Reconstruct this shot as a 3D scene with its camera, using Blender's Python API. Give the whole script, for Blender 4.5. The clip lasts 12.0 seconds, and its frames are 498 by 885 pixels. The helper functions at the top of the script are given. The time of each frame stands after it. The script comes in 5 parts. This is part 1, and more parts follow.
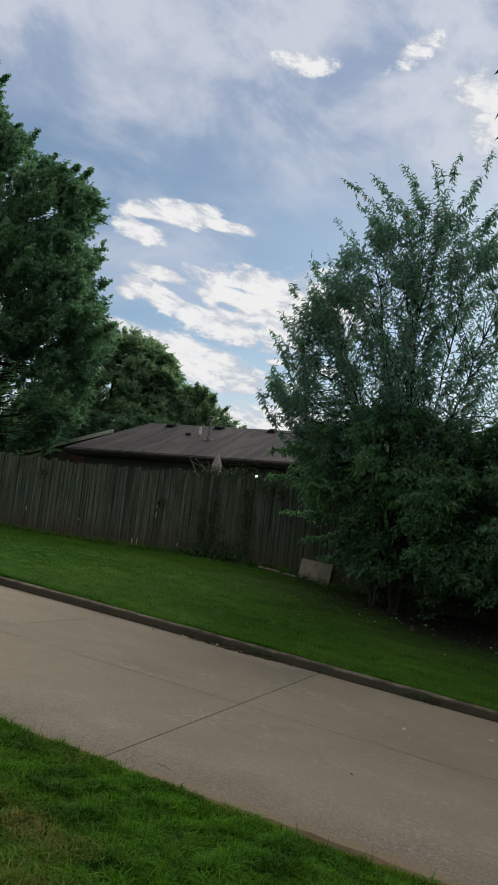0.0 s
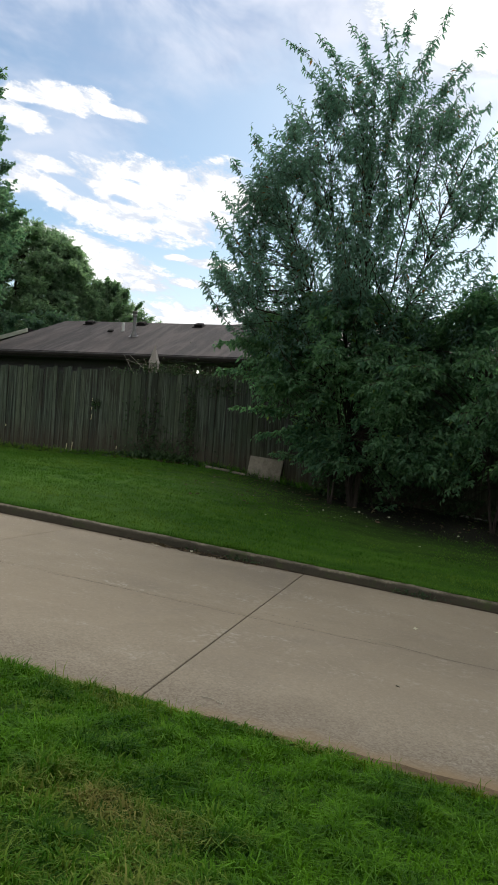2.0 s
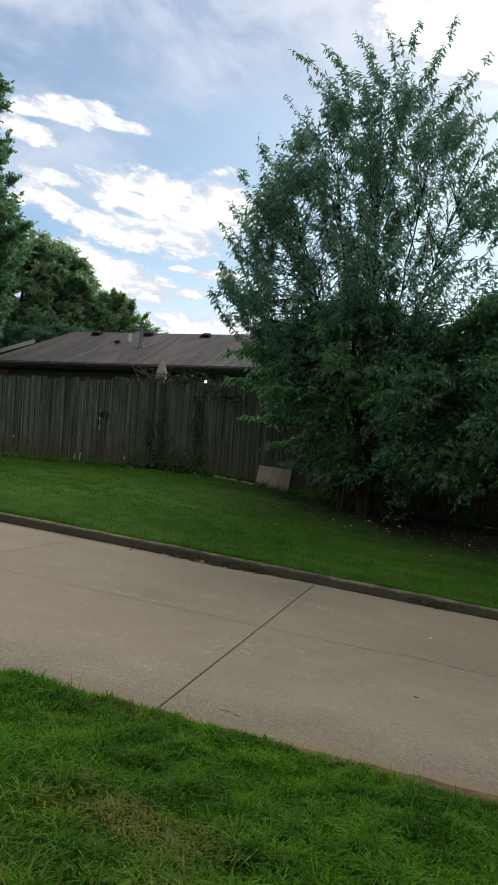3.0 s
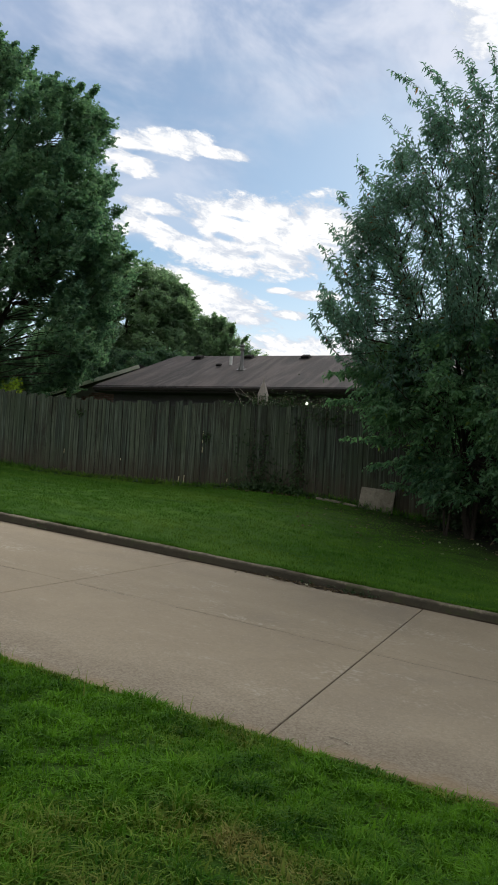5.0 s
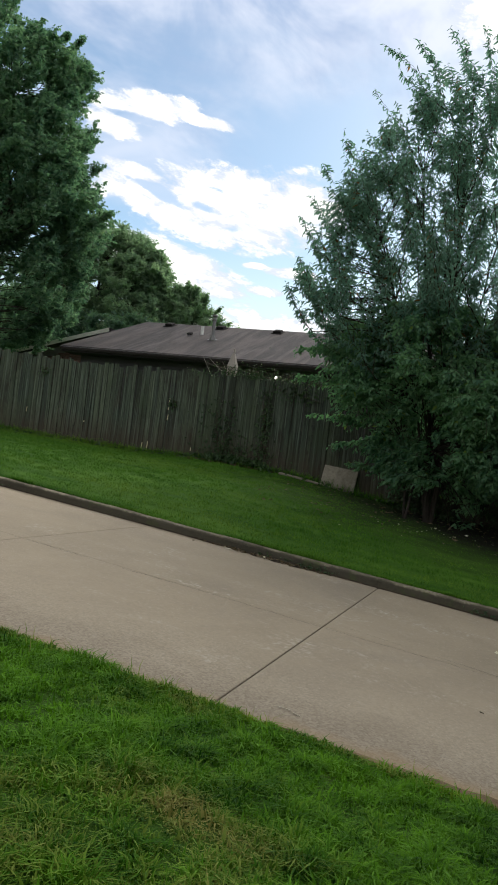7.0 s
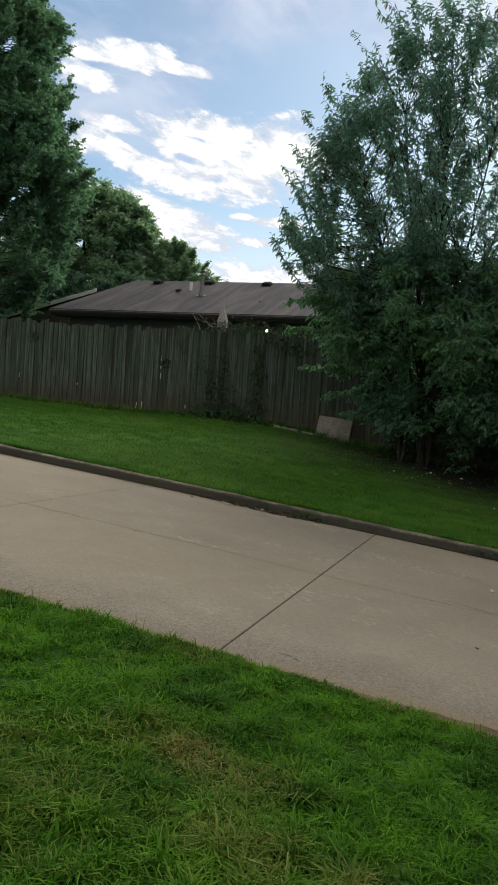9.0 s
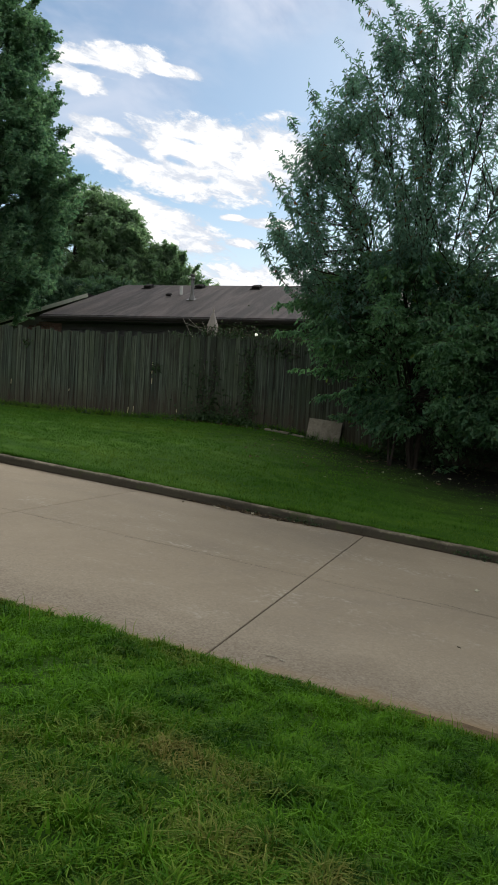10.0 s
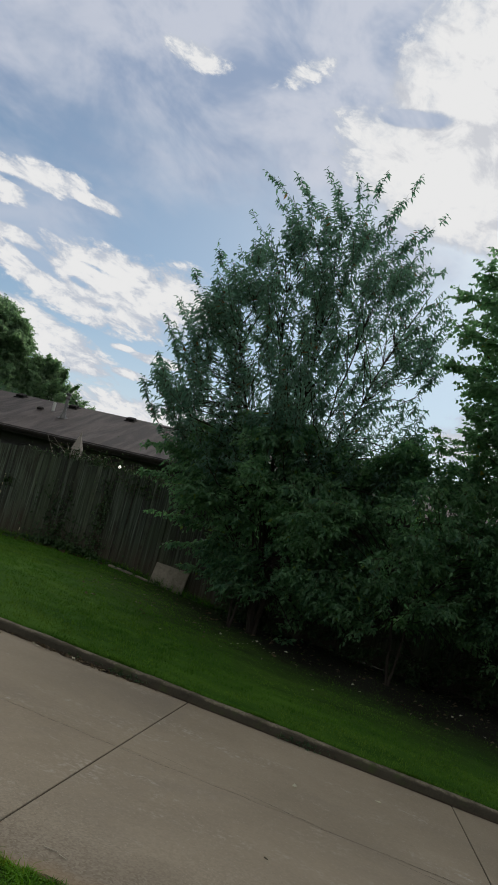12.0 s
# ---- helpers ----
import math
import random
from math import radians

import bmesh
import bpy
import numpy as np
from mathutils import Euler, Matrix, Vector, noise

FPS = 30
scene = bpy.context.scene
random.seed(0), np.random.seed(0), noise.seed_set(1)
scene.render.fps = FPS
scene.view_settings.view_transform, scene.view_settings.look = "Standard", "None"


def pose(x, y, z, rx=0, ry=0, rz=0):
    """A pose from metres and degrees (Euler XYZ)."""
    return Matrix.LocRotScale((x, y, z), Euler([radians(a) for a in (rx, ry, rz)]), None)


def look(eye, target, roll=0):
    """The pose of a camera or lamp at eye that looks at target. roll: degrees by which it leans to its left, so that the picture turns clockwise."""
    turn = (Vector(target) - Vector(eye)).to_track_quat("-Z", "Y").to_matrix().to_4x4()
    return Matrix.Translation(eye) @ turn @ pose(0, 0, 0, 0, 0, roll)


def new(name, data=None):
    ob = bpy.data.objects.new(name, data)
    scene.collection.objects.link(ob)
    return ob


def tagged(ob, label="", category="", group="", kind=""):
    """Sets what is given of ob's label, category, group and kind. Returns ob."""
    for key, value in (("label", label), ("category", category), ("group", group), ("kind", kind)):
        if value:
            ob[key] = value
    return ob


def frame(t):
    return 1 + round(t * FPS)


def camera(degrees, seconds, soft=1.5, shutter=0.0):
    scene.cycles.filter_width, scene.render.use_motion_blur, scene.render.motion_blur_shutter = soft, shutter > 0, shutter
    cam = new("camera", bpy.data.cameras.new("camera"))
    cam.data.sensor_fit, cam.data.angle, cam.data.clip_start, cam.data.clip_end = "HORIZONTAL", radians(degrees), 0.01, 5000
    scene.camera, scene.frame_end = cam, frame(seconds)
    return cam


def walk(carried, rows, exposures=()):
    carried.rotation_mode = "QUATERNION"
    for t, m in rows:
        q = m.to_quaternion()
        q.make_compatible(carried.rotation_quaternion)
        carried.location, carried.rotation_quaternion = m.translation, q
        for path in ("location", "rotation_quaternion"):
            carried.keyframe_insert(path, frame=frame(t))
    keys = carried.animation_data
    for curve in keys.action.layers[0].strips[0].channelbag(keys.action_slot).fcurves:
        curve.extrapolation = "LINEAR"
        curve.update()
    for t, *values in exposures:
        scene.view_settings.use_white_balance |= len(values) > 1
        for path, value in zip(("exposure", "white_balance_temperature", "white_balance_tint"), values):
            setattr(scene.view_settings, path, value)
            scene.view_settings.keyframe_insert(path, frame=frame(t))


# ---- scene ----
cam = camera(34.8, 12.0, 1.75)
PATH = [
    (0, (0.955, -0.535, 1.438), (0.227, 1.309, 1.703), 6.5),
    (0.3, (0.714, -0.375, 1.376), (0.361, 1.587, 1.541), 6.2),
    (0.4, (0.655, -0.304, 1.393), (0.34, 1.668, 1.494), 6.2),
    (0.5, (0.527, -0.318, 1.413), (0.22, 1.657, 1.478), 6.1),
    (1, (0.024, -0.092, 1.404), (-0.322, 1.878, 1.436), 6.3),
    (1.5, (-0.135, 0.035, 1.401), (-0.623, 1.975, 1.427), 4.9),
    (2, (-0.123, 0.027, 1.384), (-0.606, 1.968, 1.416), 3.8),
    (2.5, (-0.184, 0.027, 1.376), (-0.664, 1.968, 1.414), 4.2),
    (2.7, (-0.192, 0.045, 1.37), (-0.676, 1.985, 1.416), 3.8),
    (4.3, (-0.232, 0.063, 1.38), (-0.87, 1.956, 1.474), 3.1),
    (4.5, (-0.245, 0.038, 1.387), (-0.957, 1.905, 1.478), 3.2),
    (5, (-0.235, 0.032, 1.395), (-0.972, 1.889, 1.488), 3.2),
    (5.5, (-0.265, 0.066, 1.373), (-0.987, 1.928, 1.468), 4.6),
    (6, (-0.283, 0.123, 1.337), (-0.988, 1.992, 1.43), 5.9),
    (6.5, (-0.288, 0.134, 1.328), (-0.949, 2.021, 1.374), 6.5),
    (7, (-0.284, 0.145, 1.33), (-0.934, 2.037, 1.368), 7.0),
    (8.8, (-0.267, 0.105, 1.326), (-0.89, 2.004, 1.249), 4.8),
    (9, (-0.224, 0.07, 1.348), (-0.855, 1.967, 1.271), 4.1),
    (9.5, (-0.193, 0.027, 1.361), (-0.82, 1.925, 1.284), 3.6),
    (10, (-0.125, -0.047, 1.406), (-0.742, 1.854, 1.332), 3.3),
    (10.5, (-0.084, -0.061, 1.453), (-0.563, 1.879, 1.397), 3.7),
    (11, (-0.057, -0.045, 1.524), (-0.379, 1.929, 1.514), 6.7),
    (11.5, (-0.098, 0.049, 1.55), (-0.426, 2.014, 1.72), 9.4),
    (12, (-0.189, 0.296, 1.517), (-0.514, 2.242, 1.842), 13.8),
]
EXPOSURE = [(0, -0.26), (0.5, -0.06), (1.0, 0.32), (1.5, 0.34), (2.0, 0.24), (2.7, 0.15), (4.3, 0.07), (5.0, 0.06), (6.0, 0.32), (7.2, 0.33), (8.8, 0.12), (10.2, 0.11), (11, -0.07), (11.5, -0.19), (12, -0.34)]
walk(cam, [(t, look(eye, target, roll)) for t, eye, target, roll in PATH], EXPOSURE)

# ---- sky, sun ----
SUN_AZ, SUN_EL = 6.0, 36.0
world = bpy.data.worlds.new("sky")
scene.world = world
world.use_nodes = True
wt = world.node_tree
wt.nodes.clear()


def wn(kind):
    return wt.nodes.new(kind)


def wmath(op, a, b=None, clamp=False):
    n = wn("ShaderNodeMath")
    n.operation, n.use_clamp = op, clamp
    for slot, v in enumerate((a, b)):
        if v is None:
            continue
        if isinstance(v, (int, float)):
            n.inputs[slot].default_value = v
        else:
            wt.links.new(v, n.inputs[slot])
    return n.outputs[0]


def wmix(f, a, b):
    n = wn("ShaderNodeMix")
    n.data_type = "RGBA"
    for slot, v in ((0, f), (6, a), (7, b)):
        if isinstance(v, tuple):
            n.inputs[slot].default_value = (*v, 1)
        elif isinstance(v, (int, float)):
            n.inputs[slot].default_value = v
        else:
            wt.links.new(v, n.inputs[slot])
    return n.outputs[2]


def wsmooth(v, lo, hi):
    n = wn("ShaderNodeMapRange")
    n.interpolation_type = "SMOOTHSTEP"
    wt.links.new(v, n.inputs[0])
    n.inputs[1].default_value, n.inputs[2].default_value = lo, hi
    return n.outputs[0]


way = wn("ShaderNodeTexCoord").outputs["Generated"]
axes = wn("ShaderNodeSeparateXYZ")
wt.links.new(way, axes.inputs[0])
AZ = wmath("MULTIPLY", wmath("ARCTAN2", axes.outputs[0], axes.outputs[1]), 180 / math.pi)
EL = wmath("MULTIPLY", wmath("ARCSINE", axes.outputs[2]), 180 / math.pi)


def wnoise(sx, sy, lean, scale, detail, rough, shift=0.0, warp=0.0):
    """Cloud noise over azimuth and elevation, drawn out along a leaning line."""
    c, s_ = math.cos(radians(lean)), math.sin(radians(lean))
    u = wmath("ADD", wmath("MULTIPLY", AZ, c * sx), wmath("MULTIPLY", EL, s_ * sx))
    v = wmath("ADD", wmath("MULTIPLY", AZ, -s_ * sy), wmath("MULTIPLY", EL, c * sy))
    cv = wn("ShaderNodeCombineXYZ")
    wt.links.new(u, cv.inputs[0])
    wt.links.new(v, cv.inputs[1])
    cv.inputs[2].default_value = shift
    n = wn("ShaderNodeTexNoise")
    wt.links.new(cv.outputs[0], n.inputs["Vector"])
    n.inputs["Scale"].default_value, n.inputs["Detail"].default_value = scale, detail
    n.inputs["Roughness"].default_value, n.inputs["Distortion"].default_value = rough, warp
    return n.outputs[0]


def blob(az, el, ra, re, lean=0.0):
    """1 in the middle of a cloud, 0 at its rim and below that outside."""
    c, s_ = math.cos(radians(lean)), math.sin(radians(lean))
    da, de = wmath("SUBTRACT", AZ, az), wmath("SUBTRACT", EL, el)
    u = wmath("DIVIDE", wmath("ADD", wmath("MULTIPLY", da, c), wmath("MULTIPLY", de, s_)), ra)
    v = wmath("DIVIDE", wmath("ADD", wmath("MULTIPLY", da, -s_), wmath("MULTIPLY", de, c)), re)
    d = wmath("ADD", wmath("MULTIPLY", u, u), wmath("MULTIPLY", v, v))
    return wmath("MAXIMUM", wmath("SUBTRACT", 1.0, d), -1.5)


sky = wn("ShaderNodeTexSky")
sky.sky_type, sky.sun_disc, sky.sun_elevation, sky.sun_rotation = "NISHITA", False, radians(SUN_EL), radians(SUN_AZ)
sky.air_density, sky.dust_density, sky.ozone_density = 1.0, 0.6, 2.0
blue = wn("ShaderNodeMix")
blue.data_type, blue.blend_type = "RGBA", "MULTIPLY"
blue.inputs[0].default_value = 1.0
wt.links.new(sky.outputs[0], blue.inputs[6])
SKY_GAIN = 0.10
blue.inputs[7].default_value = (SKY_GAIN * 0.98, SKY_GAIN * 1.06, SKY_GAIN * 1.02, 1)
base = blue.outputs[2]

base = wmix(wmath("MULTIPLY", wsmooth(EL, 17, 5), 0.65), base, (0.86, 0.93, 0.98))
# a thin grey veil over the upper sky
veil_n = wnoise(1.0, 1.6, -14, 0.055, 5, 0.55, 3.0, 0.6)
veil = wsmooth(wmath("ADD", veil_n, wmath("MULTIPLY", wmath("SUBTRACT", EL, 23.5), 0.022)), 0.38, 0.68)
tone = wmix(wsmooth(wnoise(1.0, 1.5, -14, 0.10, 5, 0.6, 8.0, 0.3), 0.33, 0.62), (0.36, 0.46, 0.65), (0.72, 0.76, 0.87))
base = wmix(wmath("MULTIPLY", veil, 0.9), base, tone)

# white clouds
puff = wnoise(0.9, 2.1, -7, 0.19, 10, 0.68, 1.0, 0.35)
puff_fine = wnoise(0.9, 2.0, -10, 0.5, 8, 0.66, 5.0, 0.3)
round_part_ = wsmooth(AZ, -9, -3)
puff = wmath("ADD", wmath("MULTIPLY", puff, wmath("SUBTRACT", 1.0, round_part_)), wmath("MULTIPLY", wnoise(1.0, 1.25, -10, 0.2, 9, 0.62, 21.0, 0.5), round_part_))
puff_fine = wmath("ADD", wmath("MULTIPLY", puff_fine, wmath("SUBTRACT", 1.0, round_part_)), wmath("MULTIPLY", wmath("ADD", 0.25, wmath("MULTIPLY", wnoise(1.0, 1.3, -10, 0.55, 7, 0.62, 25.0, 0.3), 0.5)), round_part_))
shape = None
for c in ((-29.2, 22.75, 3.5, 1.05, 4), (-31.3, 21.3, 2.0, 0.8, -8), (-25.2, 22.5, 2.6, 0.42, -6),
          (-21.3, 17.3, 7.6, 2.75, 3), (-28.2, 16.7, 4.2, 0.95, -22), (-29.6, 18.6, 2.4, 0.55, -8), (-31.0, 17.6, 1.6, 1.0, 0),
          (-26.2, 13.0, 6.6, 1.45, -14), (-30.0, 12.6, 4.0, 1.6, 0), (-15.5, 8.4, 10.0, 2.2, 0), (-20.0, 13.55, 1.0, 0.26, 0), (-17.6, 13.3, 2.2, 0.4, 0), (-19.2, 11.9, 1.6, 0.36, 0),
          (17.0, 13.0, 13.0, 4.0, 0), (-45.0, 15.0, 9.0, 4.0, -8)):
    b = blob(*c)
    shape = b if shape is None else wmath("MAXIMUM", shape, b)
# blue rifts through the long middle cloud
for c in ((-27.3, 17.5, 2.6, 0.5, -20), (-24.2, 17.0, 1.6, 0.34, -12), (-21.9, 15.9, 1.0, 0.42, 0), (-23.0, 18.2, 1.8, 0.25, -8), (-29.8, 22.0, 2.4, 0.34, -4)):
    shape = wmath("SUBTRACT", shape, wmath("MULTIPLY", wmath("MAXIMUM", blob(*c), 0.0), wmath("MULTIPLY", puff_fine, 1.7)))
for c in ((4.5, 34.5, 10.0, 8.5, -30), (2.0, 29.3, 11.5, 3.6, -12)):
    shape = wmath("MAXIMUM", shape, wmath("MULTIPLY", blob(*c), 1.6))
shape = wmath("SUBTRACT", shape, wmath("MULTIPLY", wmath("MAXIMUM", blob(-2.0, 33.2, 4.0, 0.7, 4), 0.0), 1.6))
shape = wmath("SUBTRACT", shape, wmath("MULTIPLY", wmath("MAXIMUM", blob(2.0, 20.0, 5.0, 6.0), 0.0), 1.3))
for c in ((-21.0, 33.5, 4.0, 0.95, -3), (-11.6, 34.6, 3.4, 1.0, 24)):
    shape = wmath("MAXIMUM", shape, wmath("SUBTRACT", wmath("MULTIPLY", blob(*c), 0.8), 0.38))
dens = wmath("ADD", wmath("ADD", wmath("MULTIPLY", shape, 0.66), 0.13), wmath("ADD", wmath("MULTIPLY", wmath("SUBTRACT", puff, 0.5), 1.75), wmath("MULTIPLY", wmath("SUBTRACT", puff_fine, 0.5), 1.5)))
cover = wsmooth(dens, -0.02, 0.40)
lit = wmix(wsmooth(wmath("ADD", dens, wmath("MULTIPLY", wmath("SUBTRACT", puff_fine, 0.5), 2.4)), 0.08, 0.85), (0.66, 0.71, 0.80), (1.03, 1.03, 1.03))
under = wmath("MULTIPLY", wsmooth(wnoise(1.0, 1.5, -12, 0.20, 7, 0.62, 33.0, 0.4), 0.50, 0.64), wmath("MULTIPLY", round_part_, 0.62))
lit = wmix(under, lit, (0.60, 0.63, 0.71))
base = wmix(cover, base, lit)
# the rest of the sky, overhead and behind, under broken bright cloud
broken_n = wsmooth(wnoise(1.0, 1.3, 0, 0.05, 5, 0.55, 12.0, 0.4), 0.38, 0.6)
base = wmix(wsmooth(wmath("ABSOLUTE", wmath("ADD", AZ, 10.0)), 55, 90), base, wmix(broken_n, (0.43, 0.50, 0.61), (0.78, 0.78, 0.76)))
base = wmix(wsmooth(EL, 40, 58), base, wmix(broken_n, (0.36, 0.38, 0.40), (0.70, 0.67, 0.61)))
back = wn("ShaderNodeBackground")
wt.links.new(base, back.inputs[0])
back.inputs[1].default_value = 1.0
wout = wn("ShaderNodeOutputWorld")
wt.links.new(back.outputs[0], wout.inputs[0])

sun = new("sun", bpy.data.lights.new("sun", "SUN"))
sun.data.energy, sun.data.angle, sun.data.color = 2.0, radians(38), (1.0, 0.95, 0.86)
sa, se = radians(SUN_AZ), radians(SUN_EL)
sun.matrix_world = look((0, 0, 30), (-math.sin(sa) * math.cos(se), -math.cos(sa) * math.cos(se), 30 - math.sin(se)))

# ---- materials ----


def material(name, rough=0.8, spec=0.3):
    m = bpy.data.materials.new(name)
    m.use_nodes = True
    bsdf = m.node_tree.nodes["Principled BSDF"]
    bsdf.inputs["Roughness"].default_value = rough
    bsdf.inputs["Specular IOR Level"].default_value = spec
    return m, m.node_tree, bsdf


def node(nt, kind):
    return nt.nodes.new(kind)


def noise_of(nt, vec, scale, detail=4, rough=0.55, warp=0.0):
    n = node(nt, "ShaderNodeTexNoise")
    nt.links.new(vec, n.inputs["Vector"])
    n.inputs["Scale"].default_value, n.inputs["Detail"].default_value = scale, detail
    n.inputs["Roughness"].default_value, n.inputs["Distortion"].default_value = rough, warp
    return n.outputs[0]


def span(nt, v, lo, hi):
    n = node(nt, "ShaderNodeMapRange")
    nt.links.new(v, n.inputs[0])
    n.inputs[1].default_value, n.inputs[2].default_value = lo, hi
    return n.outputs[0]


def blend(nt, f, a, b, how="MIX"):
    n = node(nt, "ShaderNodeMix")
    n.data_type, n.blend_type = "RGBA", how
    for slot, v in ((0, f), (6, a), (7, b)):
        if isinstance(v, tuple):
            n.inputs[slot].default_value = (*v, 1)
        elif isinstance(v, (int, float)):
            n.inputs[slot].default_value = v
        else:
            nt.links.new(v, n.inputs[slot])
    return n.outputs[2]


def times(nt, a, b):
    n = node(nt, "ShaderNodeMath")
    n.operation = "MULTIPLY"
    for slot, v in enumerate((a, b)):
        if isinstance(v, (int, float)):
            n.inputs[slot].default_value = v
        else:
            nt.links.new(v, n.inputs[slot])
    return n.outputs[0]


def plus(nt, a, b):
    n = node(nt, "ShaderNodeMath")
    n.operation = "ADD"
    for slot, v in enumerate((a, b)):
        if isinstance(v, (int, float)):
            n.inputs[slot].default_value = v
        else:
            nt.links.new(v, n.inputs[slot])
    return n.outputs[0]


def place_of(nt, stretch=(1, 1, 1), own=False):
    """World place, stretched; with own, shifted for each object by chance."""
    g = node(nt, "ShaderNodeNewGeometry").outputs["Position"]
    m = node(nt, "ShaderNodeMapping")
    m.inputs["Scale"].default_value = stretch
    nt.links.new(g, m.inputs["Vector"])
    if own:
        r = node(nt, "ShaderNodeObjectInfo").outputs["Random"]
        cv = node(nt, "ShaderNodeCombineXYZ")
        for k, f in enumerate((37.0, 53.0, 71.0)):
            nt.links.new(times(nt, r, f), cv.inputs[k])
        nt.links.new(cv.outputs[0], m.inputs["Location"])
    return m.outputs[0]


def relief(nt, bsdf, height, strength, distance):
    b = node(nt, "ShaderNodeBump")
    b.inputs["Strength"].default_value, b.inputs["Distance"].default_value = strength, distance
    nt.links.new(height, b.inputs["Height"])
    nt.links.new(b.outputs[0], bsdf.inputs["Normal"])


def mottled(name, dark, light, big=0.6, small=14.0, rough=0.8, spec=0.3, bump=0.3, depth=0.004, stretch=(1, 1, 1), own=False, extra=None):
    """A plain surface with variation at two scales and fine relief."""
    m, nt, bsdf = material(name, rough, spec)
    v = place_of(nt, stretch, own)
    a, b = noise_of(nt, v, big, 5, 0.6, 0.4), noise_of(nt, v, small, 6, 0.65)
    f = plus(nt, times(nt, span(nt, a, 0.3, 0.7), 0.6), times(nt, span(nt, b, 0.3, 0.7), 0.4))
    col = blend(nt, f, dark, light)
    if extra:
        col = extra(nt, v, col)
    nt.links.new(col, bsdf.inputs["Base Color"])
    relief(nt, bsdf, noise_of(nt, v, small * 3, 5, 0.6), bump, depth)
    return m


def leaf_material(name, dark, light, back_light=0.35, odd=None, odd_share=0.02, rough=0.55, through_=(1.5, 1.75, 1.0)):
    m, nt, bsdf = material(name, rough, 0.25)
    geo = node(nt, "ShaderNodeNewGeometry")
    r = geo.outputs["Random Per Island"]
    patch = noise_of(nt, place_of(nt), 0.9, 3, 0.5)
    f = plus(nt, times(nt, r, 0.65), times(nt, span(nt, patch, 0.35, 0.65), 0.35))
    col = blend(nt, f, dark, light)
    if odd:
        n = node(nt, "ShaderNodeMath")
        n.operation = "GREATER_THAN"
        nt.links.new(r, n.inputs[0])
        n.inputs[1].default_value = 1 - odd_share
        col = blend(nt, n.outputs[0], col, odd)
    nt.links.new(col, bsdf.inputs["Base Color"])
    tr = node(nt, "ShaderNodeBsdfTranslucent")
    warm = blend(nt, 1.0, col, through_, "MULTIPLY")
    nt.links.new(warm, tr.inputs[0])
    mix = node(nt, "ShaderNodeMixShader")
    mix.inputs[0].default_value = back_light
    nt.links.new(bsdf.outputs[0], mix.inputs[1])
    nt.links.new(tr.outputs[0], mix.inputs[2])
    nt.links.new(mix.outputs[0], nt.nodes["Material Output"].inputs[0])
    return m


def concrete_extra(nt, v, col):
    # wheel-worn paler bands along the road, dark specks and broad stains
    stain = span(nt, noise_of(nt, v, 0.35, 6, 0.65, 1.2), 0.52, 0.72)
    col = blend(nt, times(nt, stain, 0.45), col, (0.22, 0.19, 0.155))
    speck = span(nt, noise_of(nt, v, 48.0, 3, 0.6), 0.54, 0.66)
    worn = span(nt, noise_of(nt, v, 0.9, 4, 0.6, 0.5), 0.35, 0.65)
    col = blend(nt, times(nt, speck, plus(nt, 0.05, times(nt, worn, 0.18))), col, (0.15, 0.125, 0.10))
    grit = span(nt, noise_of(nt, v, 70.0, 2, 0.5), 0.64, 0.70)
    col = blend(nt, times(nt, grit, 0.5), col, (0.50, 0.46, 0.38))
    sep = node(nt, "ShaderNodeSeparateXYZ")
    nt.links.new(v, sep.inputs[0])
    edge = times(nt, span(nt, plus(nt, sep.outputs[1], times(nt, noise_of(nt, v, 1.7, 5, 0.65), -1.1)), 4.35, 3.75), 0.75)
    col = blend(nt, edge, col, (0.18, 0.145, 0.105))
    pale = span(nt, noise_of(nt, place_of(nt, (0.8, 1.5, 1)), 1.1, 8, 0.72, 0.6), 0.52, 0.68)
    flake = span(nt, noise_of(nt, v, 20.0, 6, 0.7), 0.52, 0.58)
    col = blend(nt, times(nt, times(nt, pale, flake), 0.75), col, (0.50, 0.455, 0.38))
    # exposed aggregate where the surface has worn off along the near rim
    rough_band = times(nt, span(nt, plus(nt, sep.outputs[1], times(nt, noise_of(nt, v, 0.7, 4, 0.6), -1.6)), 4.9, 3.6), 0.42)
    peb = node(nt, "ShaderNodeTexVoronoi")
    nt.links.new(v, peb.inputs["Vector"])
    peb.inputs["Scale"].default_value = 80.0
    stone = blend(nt, span(nt, peb.outputs["Color"], 0.15, 0.85), (0.165, 0.138, 0.102), (0.41, 0.36, 0.28))
    col = blend(nt, rough_band, col, stone)
    # tan soil washed on to the rim
    wash = span(nt, plus(nt, sep.outputs[1], times(nt, noise_of(nt, v, 2.2, 5, 0.7), -0.55)), 4.09, 3.88)
    return blend(nt, times(nt, wash, 0.8), col, (0.270, 0.190, 0.105))


M_CONCRETE = mottled("road_concrete", (0.262, 0.217, 0.156), (0.373, 0.311, 0.226), 0.8, 26, 0.88, 0.25, 0.28, 0.002, extra=concrete_extra)


